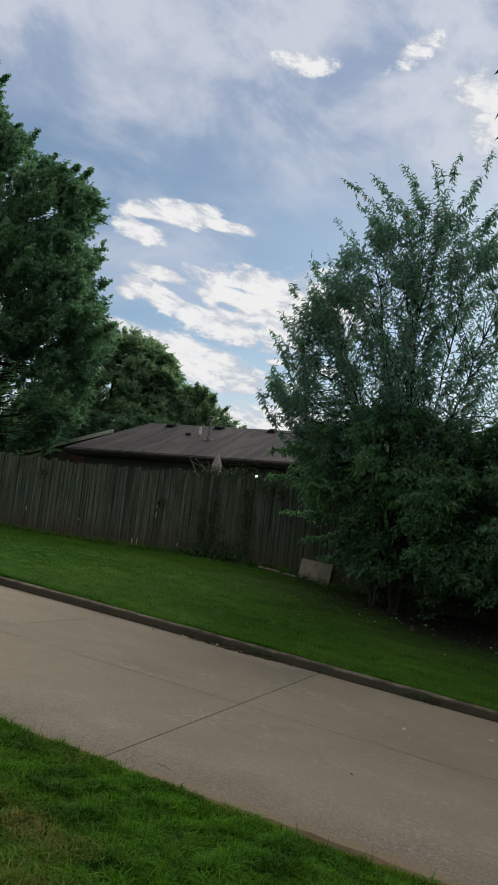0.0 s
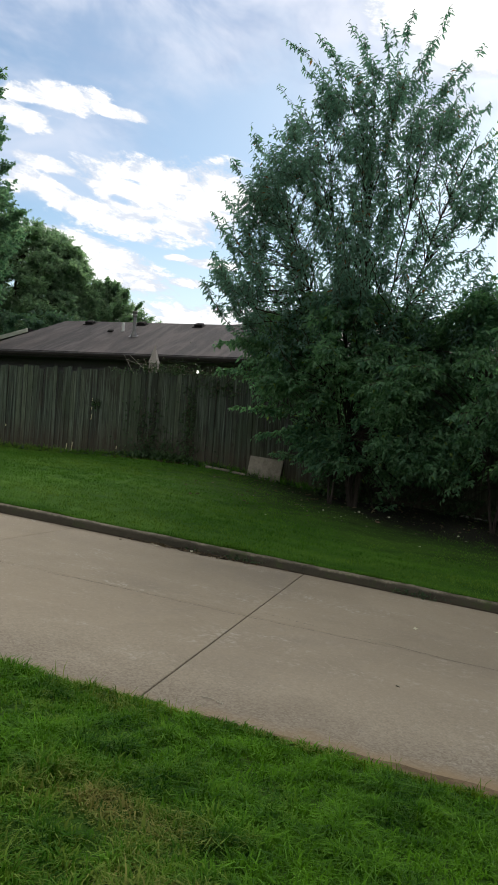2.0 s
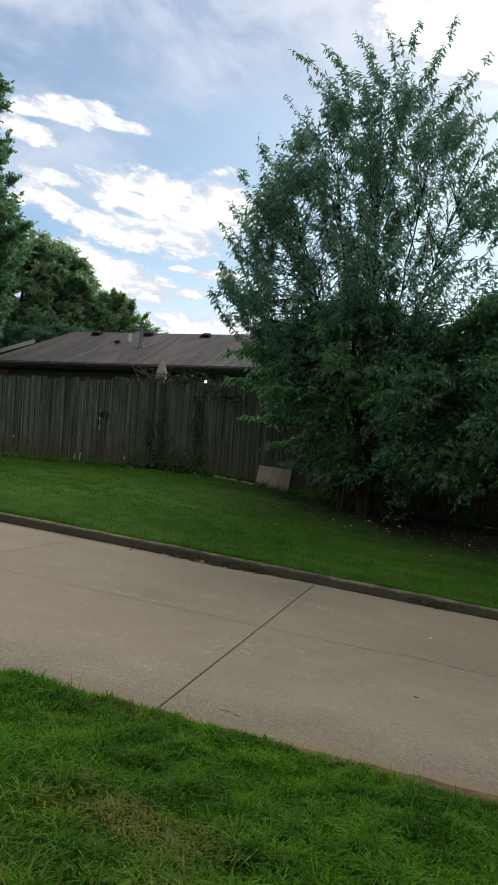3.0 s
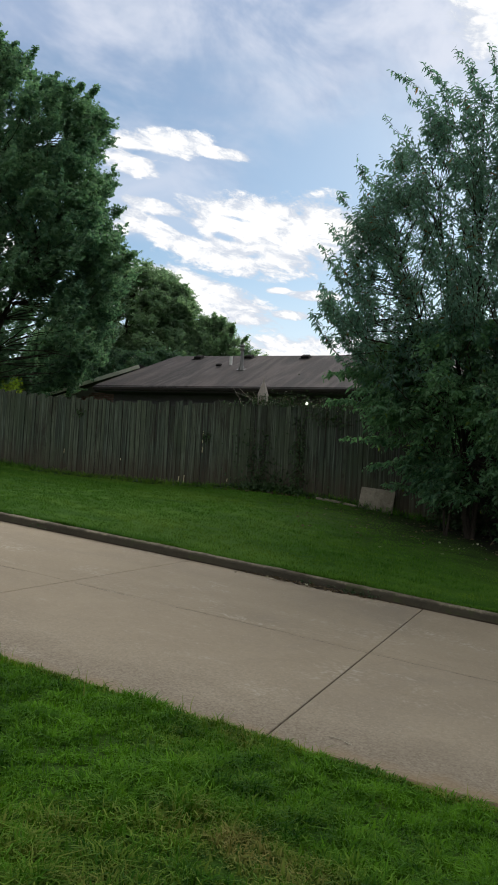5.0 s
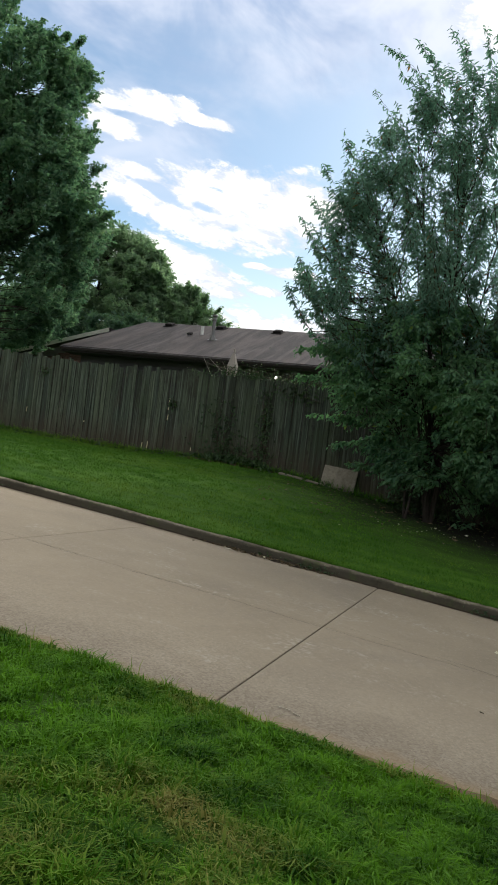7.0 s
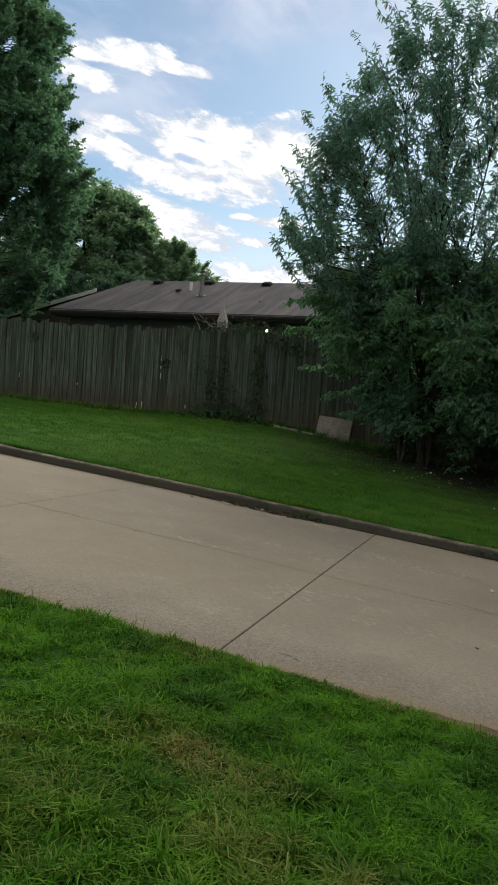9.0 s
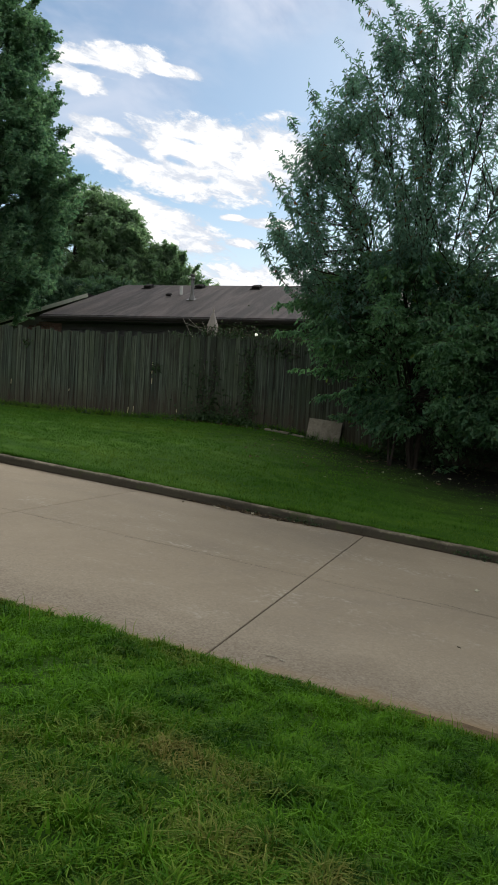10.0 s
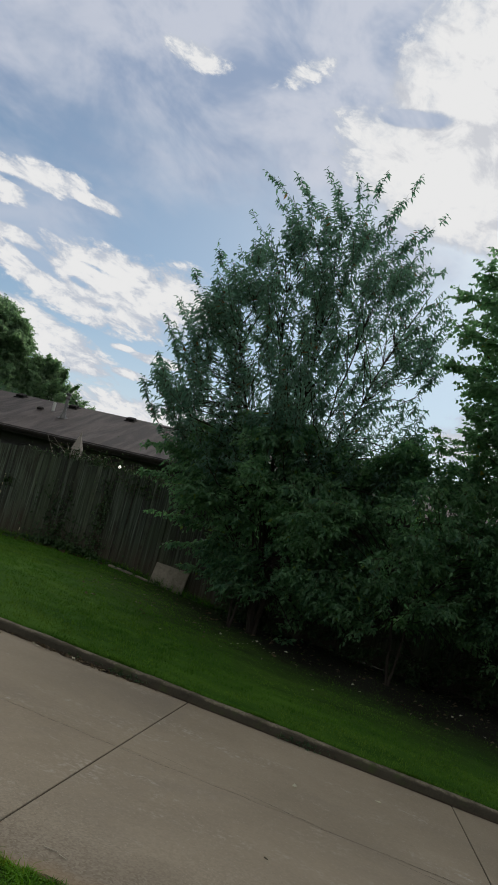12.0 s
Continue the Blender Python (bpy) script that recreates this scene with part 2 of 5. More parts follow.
def kerb_extra(nt, v, col):
    moss = span(nt, noise_of(nt, v, 2.3, 6, 0.7, 0.8), 0.45, 0.62)
    col = blend(nt, times(nt, moss, 0.62), col, (0.055, 0.048, 0.029))
    sep = node(nt, "ShaderNodeSeparateXYZ")
    nt.links.new(v, sep.inputs[0])
    th = node(nt, "ShaderNodeMath")
    th.operation = "TANH"
    nt.links.new(times(nt, sep.outputs[0], 1 / 30), th.inputs[0])
    h = plus(nt, sep.outputs[2], plus(nt, times(nt, th.outputs[0], 3.0), 0.17))
    grime = span(nt, plus(nt, h, times(nt, noise_of(nt, v, 5.0, 6, 0.75), -0.09)), 0.072, 0.048)
    col = blend(nt, times(nt, grime, 0.9), col, (0.042, 0.038, 0.027))
    pit = span(nt, noise_of(nt, v, 34.0, 4, 0.65), 0.50, 0.60)
    col = blend(nt, times(nt, pit, 0.55), col, (0.075, 0.066, 0.046))
    green = span(nt, noise_of(nt, v, 5.1, 4, 0.6), 0.56, 0.72)
    return blend(nt, times(nt, green, 0.6), col, (0.06, 0.085, 0.025))


M_KERB = mottled("kerb_concrete", (0.17, 0.145, 0.10), (0.38, 0.335, 0.245), 2.0, 30, 0.92, 0.2, 0.8, 0.006, extra=kerb_extra)
M_SOIL = mottled("soil", (0.070, 0.050, 0.030), (0.24, 0.17, 0.10), 2.0, 22, 0.95, 0.1, 0.9, 0.01)
M_SILT = mottled("gutter_silt", (0.028, 0.022, 0.016), (0.070, 0.055, 0.038), 3.0, 26, 0.95, 0.1, 0.9, 0.01)


def lawn_extra(nt, v, col):
    dry = span(nt, noise_of(nt, v, 0.8, 5, 0.6, 0.5), 0.55, 0.70)
    col = blend(nt, times(nt, dry, 0.5), col, (0.16, 0.14, 0.05))
    # closely mown turf beyond the road
    sp = node(nt, "ShaderNodeSeparateXYZ")
    nt.links.new(v, sp.inputs[0])
    mown = blend(nt, span(nt, noise_of(nt, place_of(nt, (0.45, 1.7, 1)), 1.6, 5, 0.6), 0.35, 0.65), (0.028, 0.086, 0.009), (0.070, 0.155, 0.017))
    col = blend(nt, span(nt, sp.outputs[1], 8.9, 9.1), col, mown)
    # bare humus under the shrubs, coloured darker to take in their shade
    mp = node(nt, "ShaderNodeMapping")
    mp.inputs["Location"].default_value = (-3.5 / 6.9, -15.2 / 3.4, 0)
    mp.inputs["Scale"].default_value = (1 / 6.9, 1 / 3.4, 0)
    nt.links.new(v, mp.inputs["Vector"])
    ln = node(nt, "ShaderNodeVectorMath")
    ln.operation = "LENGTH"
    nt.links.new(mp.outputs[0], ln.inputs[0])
    shaded_bed = span(nt, plus(nt, ln.outputs["Value"], times(nt, noise_of(nt, v, 1.3, 5, 0.7), 0.5)), 1.70, 1.05)
    return blend(nt, shaded_bed, col, (0.014, 0.014, 0.009))


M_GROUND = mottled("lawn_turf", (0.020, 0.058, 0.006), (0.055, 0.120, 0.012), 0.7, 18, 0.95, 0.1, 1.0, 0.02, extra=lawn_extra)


STRAW = ((-1.25, 2.80, 0.55, 0.22), (-0.80, 2.35, 0.5, 0.25), (-1.95, 2.45, 0.6, 0.3), (-0.15, 2.05, 0.5, 0.22), (0.55, 1.75, 0.4, 0.2), (-1.3, 1.75, 2.2, 0.55))


def grass_material(name, dark, light, dry, lo, hi, big, straw=(), draw=(1, 1, 1)):
    m, nt, bsdf = material(name, 0.65, 0.12)
    r = node(nt, "ShaderNodeNewGeometry").outputs["Random Per Island"]
    v = place_of(nt)
    patch = noise_of(nt, place_of(nt, draw), big, 4, 0.6, 0.3)
    tone_ = noise_of(nt, place_of(nt, draw), 3.0, 3, 0.6)
    f = plus(nt, times(nt, r, 0.55), times(nt, span(nt, tone_, 0.35, 0.65), 0.45))
    col = blend(nt, f, dark, light)
    for cx, cy, rx, ry in straw:
        mp = node(nt, "ShaderNodeMapping")
        mp.inputs["Location"].default_value = (-cx / rx, -cy / ry, 0)
        mp.inputs["Scale"].default_value = (1 / rx, 1 / ry, 0)
        nt.links.new(v, mp.inputs["Vector"])
        ln = node(nt, "ShaderNodeVectorMath")
        ln.operation = "LENGTH"
        nt.links.new(mp.outputs[0], ln.inputs[0])
        patch = plus(nt, patch, times(nt, span(nt, ln.outputs["Value"], 1.25, 0.2), 0.20))
    d = span(nt, plus(nt, patch, times(nt, r, 0.22)), lo, hi)
    col = blend(nt, d, col, dry)
    nt.links.new(col, bsdf.inputs["Base Color"])
    tr = node(nt, "ShaderNodeBsdfTranslucent")
    nt.links.new(col, tr.inputs[0])
    mix = node(nt, "ShaderNodeMixShader")
    mix.inputs[0].default_value = 0.22
    nt.links.new(bsdf.outputs[0], mix.inputs[1])
    nt.links.new(tr.outputs[0], mix.inputs[2])
    nt.links.new(mix.outputs[0], nt.nodes["Material Output"].inputs[0])
    return m


M_GRASS = grass_material("grass", (0.008, 0.056, 0.003), (0.142, 0.345, 0.014), (0.235, 0.225, 0.060), 0.72, 0.96, 0.9, STRAW)
M_GRASS_RIM = grass_material("grass_rim", (0.060, 0.130, 0.006), (0.220, 0.330, 0.022), (0.34, 0.31, 0.11), 0.62, 0.92, 1.3)
M_GRASS_FAR = grass_material("grass_mown", (0.022, 0.090, 0.010), (0.112, 0.250, 0.022), (0.17, 0.265, 0.036), 0.62, 0.90, 0.55, (), (0.45, 1.7, 1))


def wood_extra(nt, v, col):
    r = node(nt, "ShaderNodeObjectInfo").outputs["Random"]
    col = blend(nt, times(nt, r, 0.8), col, (0.036, 0.050, 0.040))
    # dark edges painted on each board for the shade in the seams
    own = node(nt, "ShaderNodeTexCoord").outputs["Object"]
    sx = node(nt, "ShaderNodeSeparateXYZ")
    nt.links.new(own, sx.inputs[0])
    ab = node(nt, "ShaderNodeMath")
    ab.operation = "ABSOLUTE"
    nt.links.new(sx.outputs[0], ab.inputs[0])
    rim = span(nt, plus(nt, ab.outputs[0], times(nt, noise_of(nt, place_of(nt, (14, 14, 2.5), True), 1.0, 4, 0.6), 0.22)), 0.46, 0.58)
    col = blend(nt, times(nt, rim, 0.75), col, (0.018, 0.019, 0.015))
    knot = span(nt, noise_of(nt, place_of(nt, (9, 9, 4.5), True), 1.0, 2, 0.5), 0.68, 0.74)
    col = blend(nt, times(nt, knot, 0.7), col, (0.026, 0.022, 0.017))
    grain = span(nt, noise_of(nt, place_of(nt, (42, 42, 1.6), True), 1.0, 4, 0.6, 0.5), 0.42, 0.62)
    col = blend(nt, times(nt, grain, 0.75), col, (0.030, 0.033, 0.026))
    wet = span(nt, noise_of(nt, place_of(nt, (2.4, 2.4, 0.8)), 1.0, 6, 0.68, 0.6), 0.50, 0.64)
    col = blend(nt, times(nt, wet, 0.7), col, (0.030, 0.028, 0.022))
    for cx, rx, cz, rz in ((-6.35, 0.42, 2.1, 1.1), (-5.42, 0.22, 2.0, 0.9), (-3.3, 0.9, 1.9, 1.2)):
        mp = node(nt, "ShaderNodeMapping")
        mp.inputs["Location"].default_value = (-cx / rx, 0, -cz / rz)
        mp.inputs["Scale"].default_value = (1 / rx, 0, 1 / rz)
        nt.links.new(place_of(nt), mp.inputs["Vector"])
        ln = node(nt, "ShaderNodeVectorMath")
        ln.operation = "LENGTH"
        nt.links.new(mp.outputs[0], ln.inputs[0])
        ragged = plus(nt, ln.outputs["Value"], times(nt, noise_of(nt, place_of(nt, (4, 4, 1.2)), 1.0, 5, 0.7), 1.2))
        col = blend(nt, times(nt, span(nt, ragged, 1.75, 1.0), 0.75), col, (0.026, 0.028, 0.02))
    bare = span(nt, noise_of(nt, place_of(nt, (30, 30, 0.7), True), 1.0, 4, 0.6, 0.3), 0.50, 0.66)
    col = blend(nt, times(nt, bare, 0.55), col, (0.170, 0.205, 0.158))
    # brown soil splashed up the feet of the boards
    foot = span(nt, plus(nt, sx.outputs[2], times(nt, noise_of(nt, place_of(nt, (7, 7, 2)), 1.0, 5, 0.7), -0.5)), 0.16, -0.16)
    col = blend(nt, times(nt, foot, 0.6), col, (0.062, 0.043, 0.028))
    rust = span(nt, noise_of(nt, place_of(nt, (2.2, 2.2, 1.2)), 1.0, 3, 0.6), 0.60, 0.74)
    col = blend(nt, times(nt, rust, 0.15), col, (0.10, 0.070, 0.045))
    algae = span(nt, noise_of(nt, place_of(nt, (1.7, 1.7, 0.8)), 1.0, 5, 0.65), 0.5, 0.66)
    return blend(nt, times(nt, algae, 0.45), col, (0.055, 0.075, 0.04))


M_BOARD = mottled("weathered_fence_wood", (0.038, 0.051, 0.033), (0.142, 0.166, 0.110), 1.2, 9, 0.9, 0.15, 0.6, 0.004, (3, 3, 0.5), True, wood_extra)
M_RAIL = mottled("old_timber", (0.055, 0.05, 0.038), (0.10, 0.09, 0.07), 2, 12, 0.9, 0.15)


def roof_extra(nt, v, col):
    run = span(nt, noise_of(nt, place_of(nt, (1.1, 0.12, 0.12)), 1.0, 5, 0.7, 0.8), 0.40, 0.56)
    col = blend(nt, times(nt, run, 0.95), col, (0.030, 0.025, 0.028))
    worn = span(nt, noise_of(nt, place_of(nt, (3.2, 0.3, 0.3)), 1.3, 6, 0.72, 0.5), 0.50, 0.66)
    col = blend(nt, times(nt, worn, 0.6), col, (0.150, 0.128, 0.122))
    soot = span(nt, noise_of(nt, place_of(nt, (2.4, 0.22, 0.22)), 1.1, 6, 0.72, 0.5), 0.54, 0.66)
    col = blend(nt, times(nt, soot, 0.7), col, (0.026, 0.022, 0.024))
    w = node(nt, "ShaderNodeTexWave")
    w.bands_direction = "Y"
    w.inputs["Scale"].default_value, w.inputs["Distortion"].default_value = 2.2, 0.3
    nt.links.new(place_of(nt), w.inputs["Vector"])
    return blend(nt, times(nt, span(nt, w.outputs[1], 0.0, 0.25), 0.25), blend(nt, 0.3, col, (0.05, 0.04, 0.04)), col)


M_ROOF = mottled("asphalt_shingles", (0.060, 0.048, 0.046), (0.122, 0.099, 0.094), 0.7, 30, 0.85, 0.3, 0.6, 0.01, extra=roof_extra)
M_SIDING = mottled("dark_siding", (0.040, 0.038, 0.037), (0.066, 0.063, 0.060), 0.9, 12, 0.8)
M_BRICK = mottled("brick_brown", (0.10, 0.058, 0.045), (0.17, 0.10, 0.075), 5, 30, 0.9, 0.2, 0.6, 0.006, own=True)
M_MORTAR = mottled("mortar", (0.13, 0.12, 0.105), (0.2, 0.185, 0.165), 5, 30, 0.9)
M_WHITE = mottled("white_trim_paint", (0.74, 0.71, 0.62), (0.86, 0.83, 0.74), 2.0, 14, 0.6, 0.3, 0.2)
M_VENT = mottled("dark_vent_metal", (0.010, 0.009, 0.009), (0.022, 0.02, 0.019), 3, 20, 0.85, 0.1)
M_GUTTER = mottled("brown_gutter_paint", (0.024, 0.020, 0.018), (0.042, 0.035, 0.031), 1.5, 12, 0.8, 0.2)
M_GALV, _nt, _b = material("galvanised_pipe", 0.42, 0.5)
_b.inputs["Metallic"].default_value = 0.35
_v = place_of(_nt)
_nt.links.new(blend(_nt, noise_of(_nt, _v, 6, 5, 0.6), (0.11, 0.105, 0.10), (0.22, 0.215, 0.20)), _b.inputs["Base Color"])
M_PVC = mottled("white_plastic_pipe", (0.55, 0.54, 0.5), (0.72, 0.71, 0.67), 4, 20, 0.5)
M_SLAB = mottled("pale_paving_slab", (0.11, 0.096, 0.068), (0.34, 0.30, 0.235), 4.0, 24, 0.9, 0.2, 0.6, 0.004)
M_CLOTH = mottled("weathered_pale_wood", (0.24, 0.21, 0.185), (0.38, 0.335, 0.30), 6, 40, 0.85, 0.2)
# pale colour for strips that stand for bright slits in the fence
M_PALE_STRIP = mottled("pale_strip", (0.42, 0.36, 0.22), (0.58, 0.52, 0.34), 8, 40, 0.8, 0.2)
M_CHIP = mottled("grey_wood_chip", (0.36, 0.32, 0.25), (0.5, 0.45, 0.36), 8, 40, 0.8, 0.2)
M_BARK = mottled("bark", (0.022, 0.018, 0.014), (0.065, 0.053, 0.042), 3, 24, 0.95, 0.15, 0.9, 0.02, (4, 4, 0.8))
M_TWIG = mottled("twig_bark", (0.05, 0.038, 0.026), (0.10, 0.08, 0.055), 5, 30, 0.9, 0.15)
M_PLUM = leaf_material("narrow_leaves", (0.064, 0.140, 0.112), (0.180, 0.290, 0.225), 0.6, (0.18, 0.085, 0.03), 0.008, 0.38, (1.35, 1.55, 1.25))
M_SHRUB = leaf_material("shrub_leaves", (0.036, 0.100, 0.062), (0.168, 0.305, 0.150), 0.44, (0.13, 0.20, 0.04), 0.008, 0.55, (1.4, 1.65, 1.15))
# maple leaf colour lifted to stand for light coming through from behind
M_MAPLE_BACKLIT = leaf_material("maple_leaves", (0.088, 0.180, 0.105), (0.200, 0.325, 0.185), 0.62, (0.20, 0.19, 0.04), 0.02, 0.55, (1.3, 1.55, 1.15))
M_OAK = leaf_material("dark_maple_leaves", (0.054, 0.132, 0.098), (0.226, 0.334, 0.212), 0.52, None, 0.02, 0.55, (1.4, 1.65, 1.15))
# far foliage paler and bluer, with distance haze mixed into its base colour
M_FAR_HAZED = leaf_material("far_leaves_hazed", (0.145, 0.225, 0.160), (0.300, 0.385, 0.245), 0.65, None, 0.02, 0.6, (1.3, 1.5, 1.1))
M_LIME = leaf_material("yellow_green_leaves", (0.16, 0.25, 0.02), (0.30, 0.38, 0.05), 0.5)
M_OVER = leaf_material("overhanging_leaves", (0.030, 0.056, 0.018), (0.078, 0.110, 0.030), 0.35, (0.20, 0.08, 0.035), 0.09)
M_HEDGE = leaf_material("hedge_leaves", (0.036, 0.088, 0.064), (0.125, 0.200, 0.140), 0.4)
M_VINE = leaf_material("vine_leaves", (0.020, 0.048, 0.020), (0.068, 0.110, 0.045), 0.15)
M_PALE_LEAF = leaf_material("fallen_pale_leaves", (0.40, 0.36, 0.27), (0.62, 0.58, 0.47), 0.2)
M_BROWN_LEAF = leaf_material("fallen_brown_leaves", (0.07, 0.05, 0.03), (0.15, 0.11, 0.065), 0.15)

# ---- helpers for meshes ----


def mesh_of(name, verts, faces, mat, smooth=False):
    me = bpy.data.meshes.new(name)
    me.from_pydata([tuple(v) for v in verts], [], [tuple(f) for f in faces])
    me.materials.append(mat)
    if smooth:
        me.polygons.foreach_set("use_smooth", [True] * len(me.polygons))
    me.update()
    return me


def tri_mesh(name, verts, tris, mat):
    """A mesh from arrays of points and triangles."""
    me = bpy.data.meshes.new(name)
    verts, tris = np.asarray(verts, np.float32), np.asarray(tris, np.int32)
    me.vertices.add(len(verts))
    me.vertices.foreach_set("co", verts.ravel())
    me.loops.add(tris.size)
    me.loops.foreach_set("vertex_index", tris.ravel())
    me.polygons.add(len(tris))
    me.polygons.foreach_set("loop_start", np.arange(0, tris.size, 3, dtype=np.int32))
    me.update(calc_edges=True)
    me.validate()
    me.materials.append(mat)
    return me


def part(name, me, parent, label=""):
    ob = new(name, me)
    ob.parent = parent
    if label:
        tagged(ob, label)
    return ob


def base_of(name, at, label, category, group="", kind=""):
    ob = new(name)
    ob.location = at
    ob.empty_display_size = 0.2
    return tagged(ob, label, category, group, kind)


def box_bm(sx, sy, sz, bevel=0.0, at=(0, 0, 0), turn=None, bm=None):
    bm = bm or bmesh.new()
    made = bmesh.ops.create_cube(bm, size=1.0)["verts"]
    m = Matrix.Translation(at) @ (turn or Matrix.Identity(4)) @ Matrix.Diagonal((sx, sy, sz, 1))
    bmesh.ops.transform(bm, matrix=m, verts=made)
    if bevel:
        edges = list({e for v in made for e in v.link_edges})
        bmesh.ops.bevel(bm, geom=edges, offset=bevel, segments=1, affect="EDGES")
    return bm


def from_bm(name, bm, mat):
    me = bpy.data.meshes.new(name)
    bm.to_mesh(me)
    bm.free()
    me.materials.append(mat)
    return me


class Tubes:
    """Collects tapered tubes along curves into one mesh."""

    def __init__(self):
        self.v, self.f, self.n = [], [], 0

    def add(self, pts, radii, sides=5):
        pts = np.asarray(pts, float)
        d = np.gradient(pts, axis=0)
        d /= np.linalg.norm(d, axis=1)[:, None] + 1e-9
        ref = np.array([0.31, 0.95, 0.05]) if abs(d[0][2]) > 0.6 else np.array([0.05, 0.1, 0.99])
        s_ = np.cross(d, ref)
        s_ /= np.linalg.norm(s_, axis=1)[:, None] + 1e-9
        u = np.cross(d, s_)
        a = np.arange(sides) * 2 * np.pi / sides
        ring = pts[:, None] + np.asarray(radii)[:, None, None] * (np.cos(a)[None, :, None] * s_[:, None] + np.sin(a)[None, :, None] * u[:, None])
        self.v.append(ring.reshape(-1, 3))
        for i in range(len(pts) - 1):
            for k in range(sides):
                p, q = self.n + i * sides + k, self.n + i * sides + (k + 1) % sides
                self.f += [(p, q, q + sides), (p, q + sides, p + sides)]
        self.n += len(pts) * sides

    def mesh(self, name, mat):
        me = tri_mesh(name, np.concatenate(self.v), self.f, mat)
        me.polygons.foreach_set("use_smooth", [True] * len(me.polygons))
        return me


def unit(a):
    return a / (np.linalg.norm(a, axis=-1, keepdims=True) + 1e-9)


def leaf_mesh(name, base, ahead, length, width, mat, rng, fold=0.25, form="kite"):
    """Folded leaves, one island each: a plain kite, a pointed oval or a lobed leaf."""
    n = len(base)
    ahead = unit(ahead)
    side = unit(np.cross(ahead, rng.normal(size=(n, 3)) * 0.6 + np.array([0, 0, 1.0])))
    up = np.cross(side, ahead)
    l, w = length[:, None], width[:, None]
    if form == "lobed":
        pts = [base, base + ahead * l * 0.30 + side * w * 0.5 + up * w * fold, base + ahead * l * 0.55 + side * w * 0.28,
               base + ahead * l, base + ahead * l * 0.55 - side * w * 0.28, base + ahead * l * 0.30 - side * w * 0.5 + up * w * fold]
        tri = [(0, 1, 2), (0, 2, 3), (0, 3, 4), (0, 4, 5)]
    elif form == "maple":
        # five pointed lobes with notches between them
        ring = ((0.0, 0.0), (0.02, 0.30), (0.18, 0.22), (0.40, 0.52), (0.50, 0.20), (1.0, 0.0), (0.50, -0.20), (0.40, -0.52), (0.18, -0.22), (0.02, -0.30))
        pts = [base + ahead * l * a + side * w * b + up * w * fold * abs(b) - up * l * 0.12 * a * a for a, b in ring]
        tri = [(0, 1, 2), (0, 2, 4), (2, 3, 4), (0, 4, 6), (4, 5, 6), (0, 6, 8), (6, 7, 8), (0, 8, 9)]
    elif form == "oval":
        pts = [base, base + ahead * l * 0.26 + side * w * 0.44 + up * w * fold, base + ahead * l * 0.62 + side * w * 0.40 + up * (w * fold - l * 0.05),
               base + ahead * l - up * l * 0.17, base + ahead * l * 0.62 - side * w * 0.40 + up * (w * fold - l * 0.05), base + ahead * l * 0.26 - side * w * 0.44 + up * w * fold]
        tri = [(0, 1, 2), (0, 2, 3), (0, 3, 4), (0, 4, 5)]
    else:
        pts = [base, base + ahead * l * 0.42 + side * w * 0.5 + up * w * fold, base + ahead * l - up * l * 0.12,
               base + ahead * l * 0.42 - side * w * 0.5 + up * w * fold]
        tri = [(0, 1, 2), (0, 2, 3)]
    k = len(pts)
    v = np.stack(pts, 1).reshape(-1, 3)
    t = (np.arange(n)[:, None, None] * k + np.array(tri)[None]).reshape(-1, 3)
    return tri_mesh(name, v, t, mat)


# ---- lie of the land ----
FENCE_Y, KERB_Y, EDGE_Y = 16.0, 9.5, 4.13
FX = np.array([-40, -22, -13, -11.7, -10.2, -8, -6, -4.7, -3.4, -2.4, 0, 6, 30])
FZ = np.array([2.6, 2.05, 1.43, 1.29, 1.21, 1.18, 1.15, 1.08, 0.87, 0.73, 0.5, 0.05, -1.2])
TX = np.array([-22, -13.1, -11.8, -10.3, -8.8, -6, -5.5, -4.3, -2.4, 0, 8])
TZ = np.array([3.75, 3.26, 3.16, 3.09, 3.06, 3.06, 3.03, 2.95, 2.68, 2.42, 1.75])


def road_z(x):
    return -0.1 * 1.7 - 3.0 * np.tanh(np.asarray(x, float) / 30)


def edge_slant(x, y):
    """How far the near lawn's rim swings towards the road, at a place."""
    return (np.clip(-0.032 * (np.asarray(x) + 2.0), -0.12, 0.06) - 0.03) * np.exp(-((np.asarray(y) - EDGE_Y) / 0.7) ** 2)


def smooth01(v):
    v = np.clip(v, 0, 1)
    return v * v * (3 - 2 * v)


def ground_z(x, y):
    x, y = np.broadcast_arrays(np.asarray(x, float), np.asarray(y, float))
    zr, zf = road_z(x), np.interp(x, FX, FZ)
    near = zr + 0.02 + 0.05 * np.clip(EDGE_Y - y, 0, 2.0)
    t = np.clip((y - KERB_Y - 0.16) / (FENCE_Y - KERB_Y - 0.16), 0, 1)
    far = (zr + 0.112) * (1 - t) + zf * t + 0.10 * np.sin(t * np.pi) * np.interp(x, [-12, -2], [0.3, 1.0])
    yard = zf + (1.1 - zf) * smooth01((y - FENCE_Y - 0.5) / 4)
    z = np.where(y < EDGE_Y + 0.02, near, np.where(y > FENCE_Y, yard, far))
    z = z + 0.018 * np.sin(x * 1.7 + y * 0.6) * np.sin(y * 1.3 - x * 0.4)
    trench = (y > EDGE_Y + 0.02) & (y < KERB_Y + 0.14)
    return np.where(trench, zr - 0.3, z)


def steps(lo, hi, fine, reach, grow=1.35):
    a = list(np.arange(lo, hi + 1e-6, fine))
    d, left, right = fine, lo, hi
    while right < reach:
        d *= grow
        left, right = left - d, right + d
        a = [left] + a + [right]
    return np.array(a)


